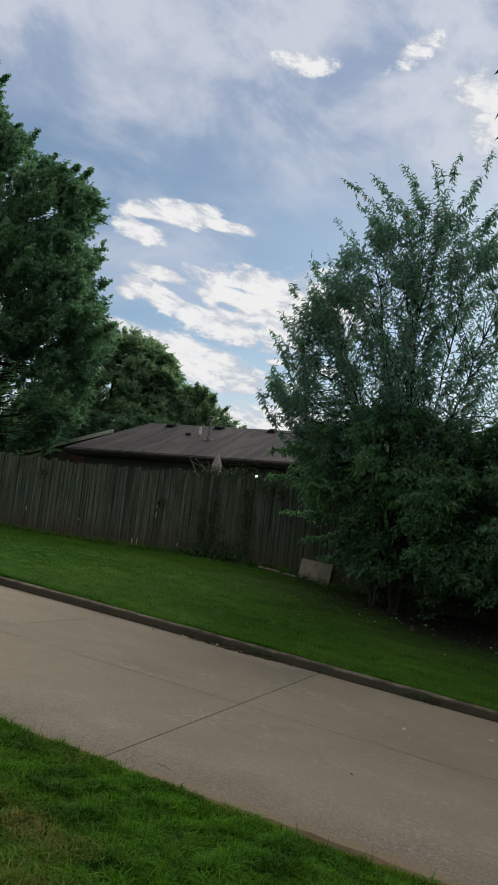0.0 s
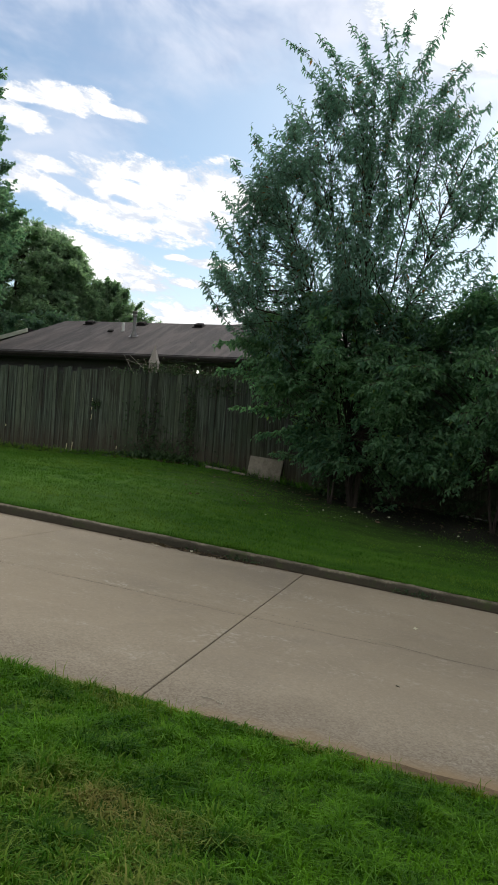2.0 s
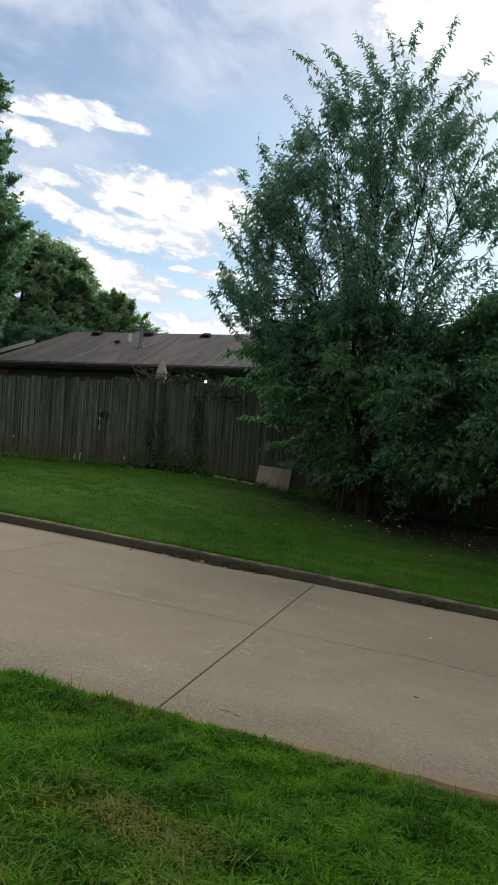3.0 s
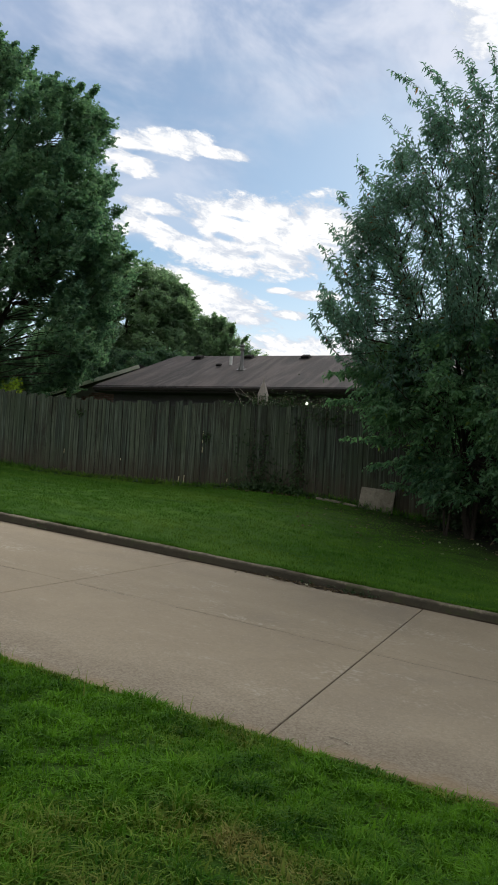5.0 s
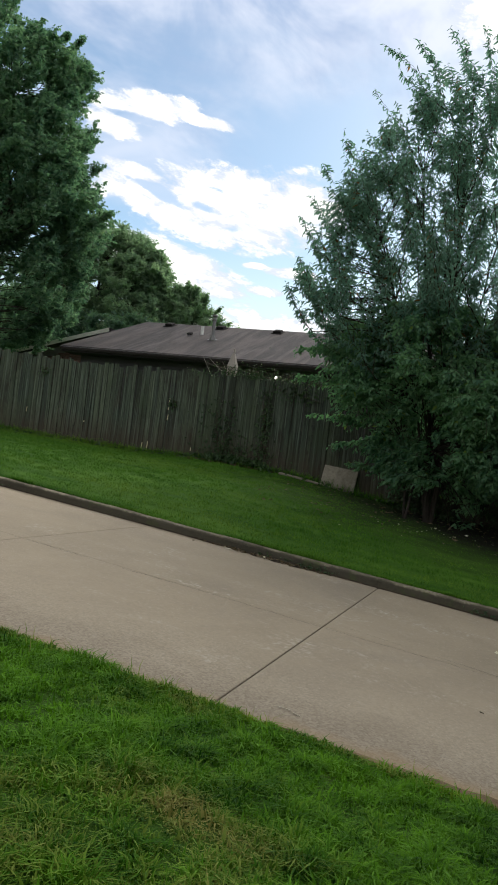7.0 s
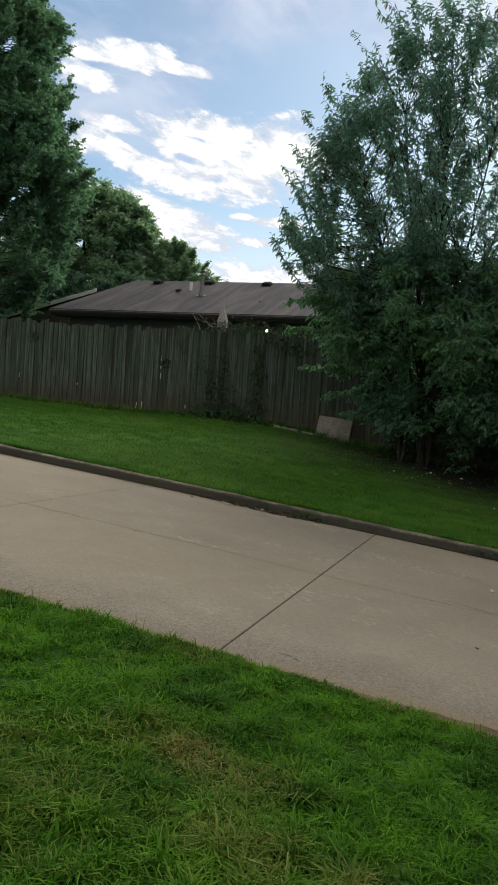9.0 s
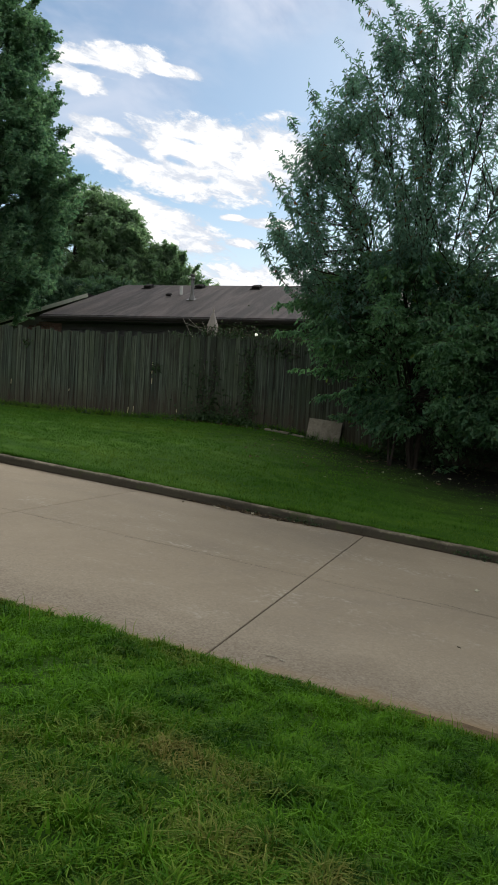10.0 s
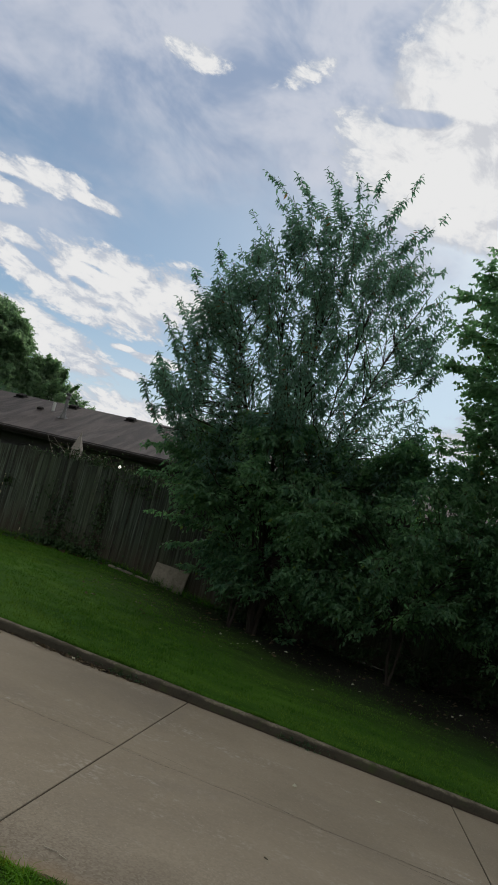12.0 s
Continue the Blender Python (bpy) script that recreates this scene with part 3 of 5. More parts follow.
gx = steps(-18, 9, 0.3, 900)
gy = np.array(sorted(set(np.round(np.concatenate([steps(-3, 24, 0.3, 900), [EDGE_Y + 0.015, EDGE_Y + 0.025, KERB_Y + 0.135, KERB_Y + 0.145]]), 4))))
GX, GY = np.meshgrid(gx, gy)
gv = np.stack([GX, GY + edge_slant(GX, GY) * (GY < EDGE_Y + 0.2), ground_z(GX, GY)], -1).reshape(-1, 3)
nx, ny = len(gx), len(gy)
gq = [(j * nx + i, j * nx + i + 1, (j + 1) * nx + i + 1, (j + 1) * nx + i) for j in range(ny - 1) for i in range(nx - 1)]
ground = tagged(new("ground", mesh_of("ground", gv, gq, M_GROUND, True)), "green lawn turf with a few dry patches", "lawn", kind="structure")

# ---- road ----
road = base_of("road", (0, 0, 0), "pale tan concrete road with sawn joints sloping downhill", "road", kind="structure")
kerb = base_of("kerb", (0, 0, 0), "stained concrete kerb with moss and a rounded edge", "kerb", kind="structure")
JOINT, MID_Y = 3.02, 6.75


def slab_mesh(name, x0, x1, y0, y1, gap, mat, cols):
    """A cast slab that follows the slope, with small rounded rims."""
    xs = np.concatenate([[x0 + gap, x0 + gap + 0.004], np.linspace(x0 + 0.3, x1 - 0.3, cols), [x1 - gap - 0.004, x1 - gap]])
    ys = np.array([y0, y0 + 0.01, (y0 + y1) / 2, y1 - 0.01, y1])
    X, Y = np.meshgrid(xs, ys)
    Z = road_z(X)
    rim = np.zeros_like(Z)
    rim[:, 0] = rim[:, -1] = -0.004
    rim[0, :] = rim[-1, :] = -0.004
    top = np.stack([X, Y, Z + rim], -1).reshape(-1, 3)
    w, h = len(xs), len(ys)
    f = [(j * w + i, j * w + i + 1, (j + 1) * w + i + 1, (j + 1) * w + i) for j in range(h - 1) for i in range(w - 1)]
    ringi = list(range(w)) + [j * w + w - 1 for j in range(1, h)] + [(h - 1) * w + i for i in range(w - 2, -1, -1)] + [j * w for j in range(h - 2, 0, -1)]
    low = top[ringi].copy()
    low[:, 2] -= 0.18
    n0 = len(top)
    f += [(ringi[k], n0 + k, n0 + (k + 1) % len(ringi), ringi[(k + 1) % len(ringi)]) for k in range(len(ringi))]
    me = mesh_of(name, np.concatenate([top, low]), f, mat)
    return me


for k in range(-9, 9):
    x0 = -1.7 + JOINT * k
    for y0, y1 in ((EDGE_Y - 0.30, MID_Y - 0.0015), (MID_Y + 0.0015, KERB_Y + 0.02)):
        part("concrete_slab", slab_mesh("concrete_slab", x0, x0 + JOINT, y0, y1, 0.0052, M_CONCRETE, 4), road)
for x0, x1 in ((-200, -1.7 - 9 * JOINT), (-1.7 + 9 * JOINT, 200)):
    part("road_far", slab_mesh("road_far", x0, x1, EDGE_Y - 0.30, KERB_Y + 0.02, 0.0, M_CONCRETE, 60), road)
part("joint_filler", mesh_of("joint_filler", [(x, y, float(road_z(x)) - 0.010) for x in np.arange(-30, 30.1, 1.5) for y in (EDGE_Y, KERB_Y)],
                             [(2 * i, 2 * i + 2, 2 * i + 3, 2 * i + 1) for i in range(40)], M_SILT), road, "dark dirt in the road joints")


def crack_mesh(pts, seed, half):
    """A thin dark wandering crack lying in the concrete."""
    rng = np.random.default_rng(seed)
    v = []
    xs = np.arange(pts[0][0], pts[-1][0], 0.035)
    ys = np.interp(xs, [q[0] for q in pts], [q[1] for q in pts])
    for x, y in zip(xs, ys):
        y += 0.05 * noise.noise((x * 0.9, seed, 0)) + 0.022 * noise.noise((x * 5.0, seed, 3)) + 0.008 * noise.noise((x * 19.0, seed, 7))
        w = half * max(0.04, 0.55 + 1.3 * noise.noise((x * 1.7, seed, 11))) * rng.uniform(0.6, 1.3)
        v += [(x, y - w, float(road_z(x)) + 0.003), (x, y + w, float(road_z(x)) + 0.003)]
    return mesh_of("crack", v, [(2 * i, 2 * i + 2, 2 * i + 3, 2 * i + 1) for i in range(len(xs) - 1)], M_SILT)


for pts, seed, half in (([(-10, 6.72), (-1.7, 6.70), (6, 6.8)], 1, 0.0036), ([(-1.6, 6.95), (1.5, 6.55), (4.5, 6.2)], 2, 0.0028)):
    part("crack", crack_mesh(pts, seed, half), road, "thin dark crack in the concrete")


def kerb_mesh(x0, x1, n, seed):
    rng = np.random.default_rng(seed)
    prof = [(0.004, -0.1), (0.0, 0.0), (0.002, 0.055), (0.004, 0.084), (0.012, 0.098), (0.026, 0.108), (0.07, 0.113), (0.125, 0.112), (0.138, 0.108), (0.142, -0.1)]
    v, f = [], []
    xs = np.linspace(x0, x1, n)
    for x in xs:
        j = np.array([[0.005 * noise.noise((x * 3.1, m_ * 0.35, seed)) + 0.005 * noise.noise((x * 13.0, m_ * 0.8, seed + 5)) for _ in (0, 1)] for m_ in range(len(prof))])
        v += [(x, KERB_Y + p[0] + d[0], float(road_z(x)) + p[1] + d[1]) for p, d in zip(prof, j)]
    m = len(prof)
    for i in range(n - 1):
        f += [(i * m + k, (i + 1) * m + k, (i + 1) * m + k + 1, i * m + k + 1) for k in range(m - 1)]
    f += [tuple(range(m)), tuple(reversed(range((n - 1) * m, n * m)))]
    return mesh_of("kerb_stone", v, f, M_KERB)


for k in range(-9, 9):
    x0 = -1.7 + JOINT * k
    part("kerb_stone", kerb_mesh(x0 + 0.001, x0 + JOINT - 0.001, 70, 40 + k), kerb)
for x0, x1 in ((-200, -1.7 - 9 * JOINT), (-1.7 + 9 * JOINT, 200)):
    part("kerb_far", kerb_mesh(x0, x1, 50, 7), kerb)

# bare soil along the near edge of the concrete
rng = np.random.default_rng(5)
ex = np.arange(-14, 10, 0.06)
slant = edge_slant(ex, EDGE_Y)
outer = slant + EDGE_Y + 0.06 + 0.10 * smooth01((ex + 2.2) / 2.4) + 0.03 * np.array([noise.noise((x * 1.3, 2.0, 0)) for x in ex]) + 0.03 * np.array([noise.noise((x * 6.0, 5.0, 0)) + 0.6 * noise.noise((x * 15.0, 6.0, 0)) for x in ex])
dv = [p for x, o, e in zip(ex, outer, slant) for p in ((x, e + EDGE_Y - 0.1, float(ground_z(x, EDGE_Y - 0.1)) - 0.012), (x, e + EDGE_Y + 0.005, float(road_z(x)) + 0.016), (x, o, float(road_z(x)) + 0.004))]
df = [q for i in range(len(ex) - 1) for q in ((3 * i, 3 * i + 3, 3 * i + 4, 3 * i + 1), (3 * i + 1, 3 * i + 4, 3 * i + 5, 3 * i + 2))]
tagged(new("edge_soil", mesh_of("edge_soil", dv, df, M_SOIL, True)), "strip of bare brown soil along the concrete edge", "soil", kind="stuff")
# litter of dirt in the gutter
gxs = np.arange(-12, 8, 0.05)
gw = 0.012 + 0.05 * np.clip(np.array([noise.noise((x * 0.9, 9.0, 0)) for x in gxs]), 0, 1) + 0.16 * np.exp(-((gxs + 2.95) / 0.55) ** 2) * (0.6 + 0.4 * np.sin(gxs * 23))
gv2 = [p for x, w in zip(gxs, gw) for p in ((x, KERB_Y + 0.004, float(road_z(x)) + 0.02), (x, KERB_Y - w, float(road_z(x)) + 0.003))]
tagged(new("gutter_dirt", mesh_of("gutter_dirt", gv2, [(2 * i, 2 * i + 1, 2 * i + 3, 2 * i + 2) for i in range(len(gxs) - 1)], M_SILT)), "dark dirt washed into the gutter", "dirt", kind="stuff")

# ---- fence ----
fence = base_of("fence", (0, FENCE_Y, 0), "tall weathered grey-brown wooden board fence with uneven tops", "fence")


def board_mesh(k, split=False):
    """A board one metre high with a worn, slightly ragged top."""
    rng = np.random.default_rng(300 + k)
    w, d = 0.5, 0.5
    top = [1.0 - abs(t) * 0.008 + rng.normal(0, 0.008) for t in (-1, -0.4, 0.4, 1)]
    xs = (-w, -w * 0.4, w * 0.4, w)
    lean = rng.normal(0, 0.03)
    v, f = [], []
    for z, bow in ((0.0, 0.0), (0.19, 0.15), (0.24, -0.1)) if split else ((0.0, 0.0), (0.35, 0.15), (0.7, -0.1)):
        some = [min(x, 0.27) if split and z < 0.2 else x + (rng.normal(0, 0.03) if abs(x) > 0.4 else 0) for x in xs]
        v += [(x, -d + bow, z) for x in some] + [(x, d + bow, z) for x in some]
    v += [(x + lean * 0.3, -d, t) for x, t in zip(xs, top)] + [(x + lean * 0.3, d, t) for x, t in zip(xs, top)]
    for i in range(3):
        a, b = i * 8, i * 8 + 8
        ring = [0, 1, 2, 3, 7, 6, 5, 4]
        f += [(a + ring[k2], a + ring[(k2 + 1) % 8], b + ring[(k2 + 1) % 8], b + ring[k2]) for k2 in range(8)]
    f += [(24, 25, 29, 28), (25, 26, 30, 29), (26, 27, 31, 30), (4, 5, 1, 0), (5, 6, 2, 1), (6, 7, 3, 2)]
    return mesh_of("board", v, f, M_BOARD)


BOARDS = [board_mesh(k) for k in range(8)] + [board_mesh(8, True)]
rng = np.random.default_rng(11)
x, fence_boards = -22.0, []
while x < 7.5:
    w = rng.choice([0.086, 0.112, 0.132, 0.14], p=[0.2, 0.25, 0.3, 0.25])
    fence_boards.append((x + w / 2, w))
    x += w + abs(rng.normal(0.0, 0.003)) + (0.002 if -11.4 < x < -3.0 else -0.006)
SLITS = (-10.05,)
for x, w in fence_boards:
    z0, z1 = float(np.interp(x, FX, FZ)) - 0.03 + rng.uniform(-0.02, 0.05), float(np.interp(x, TX, TZ)) + rng.normal(0, 0.024) - 0.08 * rng.uniform(0, 1) ** 5
    near_slit = min(abs(x - s_) for s_ in SLITS)
    ob = part("board", BOARDS[8] if near_slit < 0.06 else BOARDS[rng.integers(8)], fence)
    wide = w + 0.014 if x < -11.3 else w
    ob.location = (x, rng.normal(0, 0.009), z0)
    ob.scale = (wide, 0.019, z1 - z0)
    ob.rotation_euler = (rng.normal(0, 0.006), rng.normal(0, 0.005 if x > -11.3 else 0.002), rng.normal(0, 0.03))
for h in (0.3, 0.98, 1.62):
    for x0 in np.arange(-22, 7, 2.44):
        za, zb = (float(np.interp(v, FX, FZ)) + h for v in (x0, x0 + 2.4))
        t = math.atan2(zb - za, 2.44)
        part("rail", from_bm("rail", box_bm(2.44, 0.04, 0.09, 0.004, (x0 + 1.22, 0.034, (za + zb) / 2), Matrix.Rotation(-t, 4, "Y")), M_RAIL), fence)
for x0 in np.arange(-22, 7.5, 2.44):
    za, zb = float(np.interp(x0, FX, FZ)), float(np.interp(x0, TX, TZ))
    part("post", from_bm("post", box_bm(0.09, 0.09, zb - za + 0.3, 0.006, (x0, 0.10, (za + zb) / 2 - 0.18)), M_RAIL), fence)

# pale slab that leans on the fence, and flat stones on the ground beside it
slab = base_of("paving_slab", (-3.72, FENCE_Y - 0.17, 0.95), "pale square paving slab leaning against the fence", "paving slab")
bm = box_bm(0.70, 0.05, 0.50, 0.008, (0, 0, 0.25))
me = from_bm("slab_stone", bm, M_SLAB)
ob = part("slab_stone", me, slab)
ob.rotation_euler = (radians(-13), radians(5), 0)
slab.location.z = float(ground_z(-3.72, FENCE_Y - 0.2)) - 0.05
for x0, w, d, ry in ((-4.65, 0.50, 0.2, 7), (-4.2, 0.26, 0.16, 9)):
    st = new("flat_stone", from_bm("flat_stone", box_bm(w, d, 0.05, 0.015), M_SLAB))
    st.location = (x0, FENCE_Y - 0.28, float(ground_z(x0, FENCE_Y - 0.28)) + 0.015)
    st.rotation_euler = (0, radians(ry), radians(ry * 2 - 10))
    tagged(st, "flat pale stone half sunk beside the fence foot", "stone", "stones along the fence foot")

# two thin pale strips standing for light through slits at the fence foot
for x0, h in ((-8.21, 0.24), (-8.08, 0.27)):
    st = new("stake", from_bm("stake", box_bm(0.017, 0.012, h, 0.002, (0, 0, h / 2)), M_PALE_STRIP))
    st.location = (x0, FENCE_Y - 0.035, float(ground_z(x0, FENCE_Y - 0.04)) - 0.02)
    st.rotation_euler = (radians(-3), radians(2), 0)
    tagged(st, "thin pale strip standing for a bright slit at the fence foot", "stake", "stakes at the fence foot")

# pale strips set on the boards in place of light through gaps
for x0, z0, h in ((-11.27, 1.83, 0.11), (-9.72, 1.70, 0.05), (-7.03, 1.36, 0.07), (-7.66, 2.36, 0.09), (-7.665, 2.18, 0.06), (-7.66, 1.99, 0.12)):
    ob = part("light_slit", from_bm("light_slit", box_bm(0.016, 0.008, h, 0.002), M_PALE_STRIP), fence, "pale strip standing for light through a gap between boards")
    ob.location = (x0, -0.028, z0)
    ob.rotation_euler = (0, radians(3), 0)

# ---- house ----
house = base_of("house", (-8, 23, 1.1), "single-storey house with a low brown shingle roof", "house")
HX0, HX1, EAVE_Y, RIDGE_Y, EAVE_Z, RIDGE_Z = -13.5, 3.5, 20.5, 25.0, 3.98, 5.6
BACK_Y = 29.5


def hpart(name, me, label="", parent=None):
    ob = part(name, me, parent or house, label)
    if parent is None:
        ob.matrix_parent_inverse = Matrix.Translation((8, -23, -1.1))
    return ob


def prism(name, pts, lift, mat):
    """A plate from a flat outline, thickened downwards by lift."""
    n = len(pts)
    v = [tuple(p) for p in pts] + [(p[0], p[1], p[2] - lift) for p in pts]
    f = [tuple(range(n)), tuple(range(2 * n - 1, n - 1, -1))] + [(i, n + i, n + (i + 1) % n, (i + 1) % n) for i in range(n)]
    bm = bmesh.new()
    bv = [bm.verts.new(p) for p in v]
    for q in f:
        bm.faces.new([bv[i] for i in q])
    bmesh.ops.recalc_face_normals(bm, faces=bm.faces)
    return from_bm(name, bm, mat)


def box_part(name, lo, hi, mat, bevel=0.0, label="", parent=None):
    c = [(a + b) / 2 for a, b in zip(lo, hi)]
    s_ = [b - a for a, b in zip(lo, hi)]
    return hpart(name, from_bm(name, box_bm(*s_, bevel, c), mat), label, parent)


roof = hpart("roof", prism("roof", [(HX0, EAVE_Y, EAVE_Z), (HX1, EAVE_Y, EAVE_Z), (HX1, RIDGE_Y, RIDGE_Z), (HX0 + 0.4, RIDGE_Y, RIDGE_Z)], 0.09, M_ROOF), "weathered brown shingle roof streaked by rain")
hpart("roof_back", prism("roof_back", [(HX0 + 0.4, RIDGE_Y + 0.002, RIDGE_Z), (HX1, RIDGE_Y + 0.002, RIDGE_Z), (HX1, BACK_Y, EAVE_Z), (HX0, BACK_Y, EAVE_Z)], 0.09, M_ROOF))
box_part("fascia", (HX0 + 0.02, EAVE_Y + 0.012, EAVE_Z - 0.17), (HX1, EAVE_Y + 0.04, EAVE_Z - 0.092), M_GUTTER)
bm = bmesh.new()
gp = [(0, 0), (-0.085, 0), (-0.09, -0.02), (-0.07, -0.065), (0, -0.07), (0, -0.062), (-0.064, -0.057), (-0.081, -0.018), (-0.077, -0.012), (0, -0.012)]
ga = [[bm.verts.new((x, EAVE_Y + p[0] + 0.01, EAVE_Z - 0.06 + p[1])) for p in gp] for x in (HX0 + 0.02, HX1)]
for i in range(len(gp) - 1):
    bm.faces.new((ga[0][i], ga[1][i], ga[1][i + 1], ga[0][i + 1]))
hpart("gutter", from_bm("gutter", bm, M_GUTTER), "dark gutter along the eave")
box_part("soffit", (HX0 + 0.02, EAVE_Y + 0.045, EAVE_Z - 0.18), (HX1, EAVE_Y + 0.7, EAVE_Z - 0.16), M_SIDING)
box_part("wall", (HX0 + 0.35, EAVE_Y + 0.62, 0.9), (HX1 - 0.3, EAVE_Y + 0.80, EAVE_Z - 0.165), M_SIDING, 0, "dark siding wall in shade under the eave")
for k in range(10):
    z = EAVE_Z - 0.37 - 0.2 * k
    box_part("siding_board", (HX0 + 0.35, EAVE_Y + 0.60, z), (HX1 - 0.3, EAVE_Y + 0.622, z + 0.185), M_SIDING)
hpart("gable_wall", prism("gable_wall", [(HX0 + 0.36, EAVE_Y + 0.8, EAVE_Z - 0.2), (HX0 + 0.52, EAVE_Y + 0.8, EAVE_Z - 0.2), (HX0 + 0.52, BACK_Y - 0.8, EAVE_Z - 0.2), (HX0 + 0.36, BACK_Y - 0.8, EAVE_Z - 0.2)], 2.9, M_SIDING))
hpart("gable_top", mesh_of("gable_top", [(HX0 + 0.4, EAVE_Y + 0.5, EAVE_Z - 0.22), (HX0 + 0.4, BACK_Y - 0.5, EAVE_Z - 0.22), (HX0 + 0.5, RIDGE_Y, RIDGE_Z - 0.13)], [(0, 1, 2)], M_SIDING))


def roof_z(y):
    return EAVE_Z + (y - EAVE_Y) / (RIDGE_Y - EAVE_Y) * (RIDGE_Z - EAVE_Z)


PITCH = math.atan2(RIDGE_Z - EAVE_Z, RIDGE_Y - EAVE_Y)
for x, y, w in ((-11.99, 24.55, 0.27), (-10.15, 24.6, 0.27), (-8.15, 24.55, 0.27)):
    t = Matrix.Rotation(PITCH, 4, "X")
    bm = box_bm(w, 0.28, 0.09, 0.025, (x, y, roof_z(y) + 0.055), t)
    box_bm(w + 0.08, 0.4, 0.015, 0, (x, y, roof_z(y) + 0.012), t, bm)
    hpart("roof_vent", from_bm("roof_vent", bm, M_VENT), "dark box vent near the ridge", roof)
bm = box_bm(0.18, 0.18, 0.07, 0.03, (-10.62, 23.2, roof_z(23.2) + 0.06), Matrix.Rotation(PITCH, 4, "X"))
hpart("roof_vent", from_bm("roof_vent", bm, M_VENT), "small dark vent", roof)


def round_part(name, x, y, z0, z1, r, mat, parent, label="", sides=14, cap=0.0):
    t = Tubes()
    t.add([(x, y, z) for z in (z0, (z0 + z1) / 2, z1)], [r, r, r], sides)
    if cap:
        t.add([(x, y, z1 + 0.02), (x, y, z1 + 0.025), (x, y, z1 + 0.09), (x, y, z1 + 0.10)], [0.02, r * cap, r * cap, 0.01], sides)
        t.add([(x, y, z1 - 0.1), (x, y, z1 - 0.095), (x, y, z1 + 0.0), (x, y, z1 + 0.005)], [r, r * 1.3, r * 1.3, r], sides)
    return hpart(name, t.mesh(name, mat), label, parent)


fy = 22.72
round_part("flue_pipe", -9.63, fy, roof_z(fy) - 0.05, 5.47, 0.050, M_GALV, roof, "tall galvanised flue pipe with a cap", 16, 1.45)
t = Tubes()
t.add([(-9.63, fy, roof_z(fy) - 0.06), (-9.63, fy, roof_z(fy) + 0.05), (-9.63, fy, roof_z(fy) + 0.13)], [0.11, 0.09, 0.07], 14)
hpart("flashing", t.mesh("flashing", M_GALV), "", roof)
bm = box_bm(0.26, 0.24, 0.012, 0, (-9.64, fy, roof_z(fy) + 0.012), Matrix.Rotation(PITCH, 4, "X"))
hpart("flashing", from_bm("flashing", bm, M_GALV), "", roof)
box_part("drip_edge", (HX0 + 0.02, EAVE_Y - 0.10, EAVE_Z - 0.048), (HX1, EAVE_Y - 0.082, EAVE_Z - 0.038), M_GALV, 0, "grey metal drip edge along the eave")
round_part("vent_pipe", -10.33, 23.5, roof_z(23.5) - 0.05, roof_z(23.5) + 0.27, 0.05, M_PVC, roof, "short white plastic vent pipe")

# wing behind with its gable towards the road
WY = 24.0
wing_l, wing_r, wing_lz, wing_rz = -17.75, -13.95, 4.10, 5.14
hpart("wing_roof", prism("wing_roof", [(wing_l, WY - 0.02, wing_lz), (wing_r, WY - 0.02, wing_rz), (wing_r, 33, wing_rz), (wing_l, 33, wing_lz)], 0.10, M_ROOF))
hpart("wing_roof", prism("wing_roof", [(wing_r + 0.003, WY - 0.02, wing_rz), (wing_r + 3.8, WY + 1.2, wing_lz), (wing_r + 3.8, 33, wing_lz), (wing_r + 0.003, 33, wing_rz)], 0.10, M_ROOF))
wa = math.atan2(wing_rz - wing_lz, wing_r - wing_l)
wl = math.hypot(wing_rz - wing_lz, wing_r - wing_l)
for dz, hgt, yy, share in ((-0.065, 0.13, WY - 0.06, 1.0), (-0.25, 0.11, WY + 0.03, 0.33)):
    c = (wing_l + (wing_r - wing_l) * share / 2, yy, wing_lz + (wing_rz - wing_lz) * share / 2 + dz)
    hpart("barge_board", from_bm("barge_board", box_bm(wl * share, 0.035, hgt, 0.004, c, Matrix.Rotation(-wa, 4, "Y")), M_WHITE), "white painted barge board")
box_part("eave_return", (wing_l - 0.03, WY - 0.05, wing_lz - 0.34), (wing_l + 0.5, WY + 0.35, wing_lz - 0.14), M_WHITE, 0.01, "white boxed eave end")
hpart("wing_wall", mesh_of("wing_wall", [(wing_l + 0.45, WY + 0.32, 0.9), (wing_r, WY + 0.32, 0.9), (wing_r, WY + 0.32, wing_rz - 0.2), (wing_l + 0.45, WY + 0.32, wing_lz - 0.02)], [(0, 1, 2, 3)], M_MORTAR))
brick_me = from_bm("brick", box_bm(0.194, 0.03, 0.057, 0.004), M_BRICK)
for r in range(26):
    z = 2.95 + 0.067 * r
    for c in range(22):
        x = wing_l + 0.58 + 0.204 * c + (0.102 if r % 2 else 0)
        if z < wing_lz - 0.12 + (x - wing_l - 0.4) * math.tan(wa) - 0.2 and x < wing_r:
            ob = hpart("brick", brick_me, "", None)
            ob.location = (x, WY + 0.315, z)

# ---- trees and shrubs ----


def curve(a, b, c, n):
    t = np.linspace(0, 1, n)[:, None]
    return (1 - t) ** 2 * np.asarray(a) + 2 * t * (1 - t) * np.asarray(b) + t ** 2 * np.asarray(c)


UP = np.array([0.0, 0.0, 1.0])


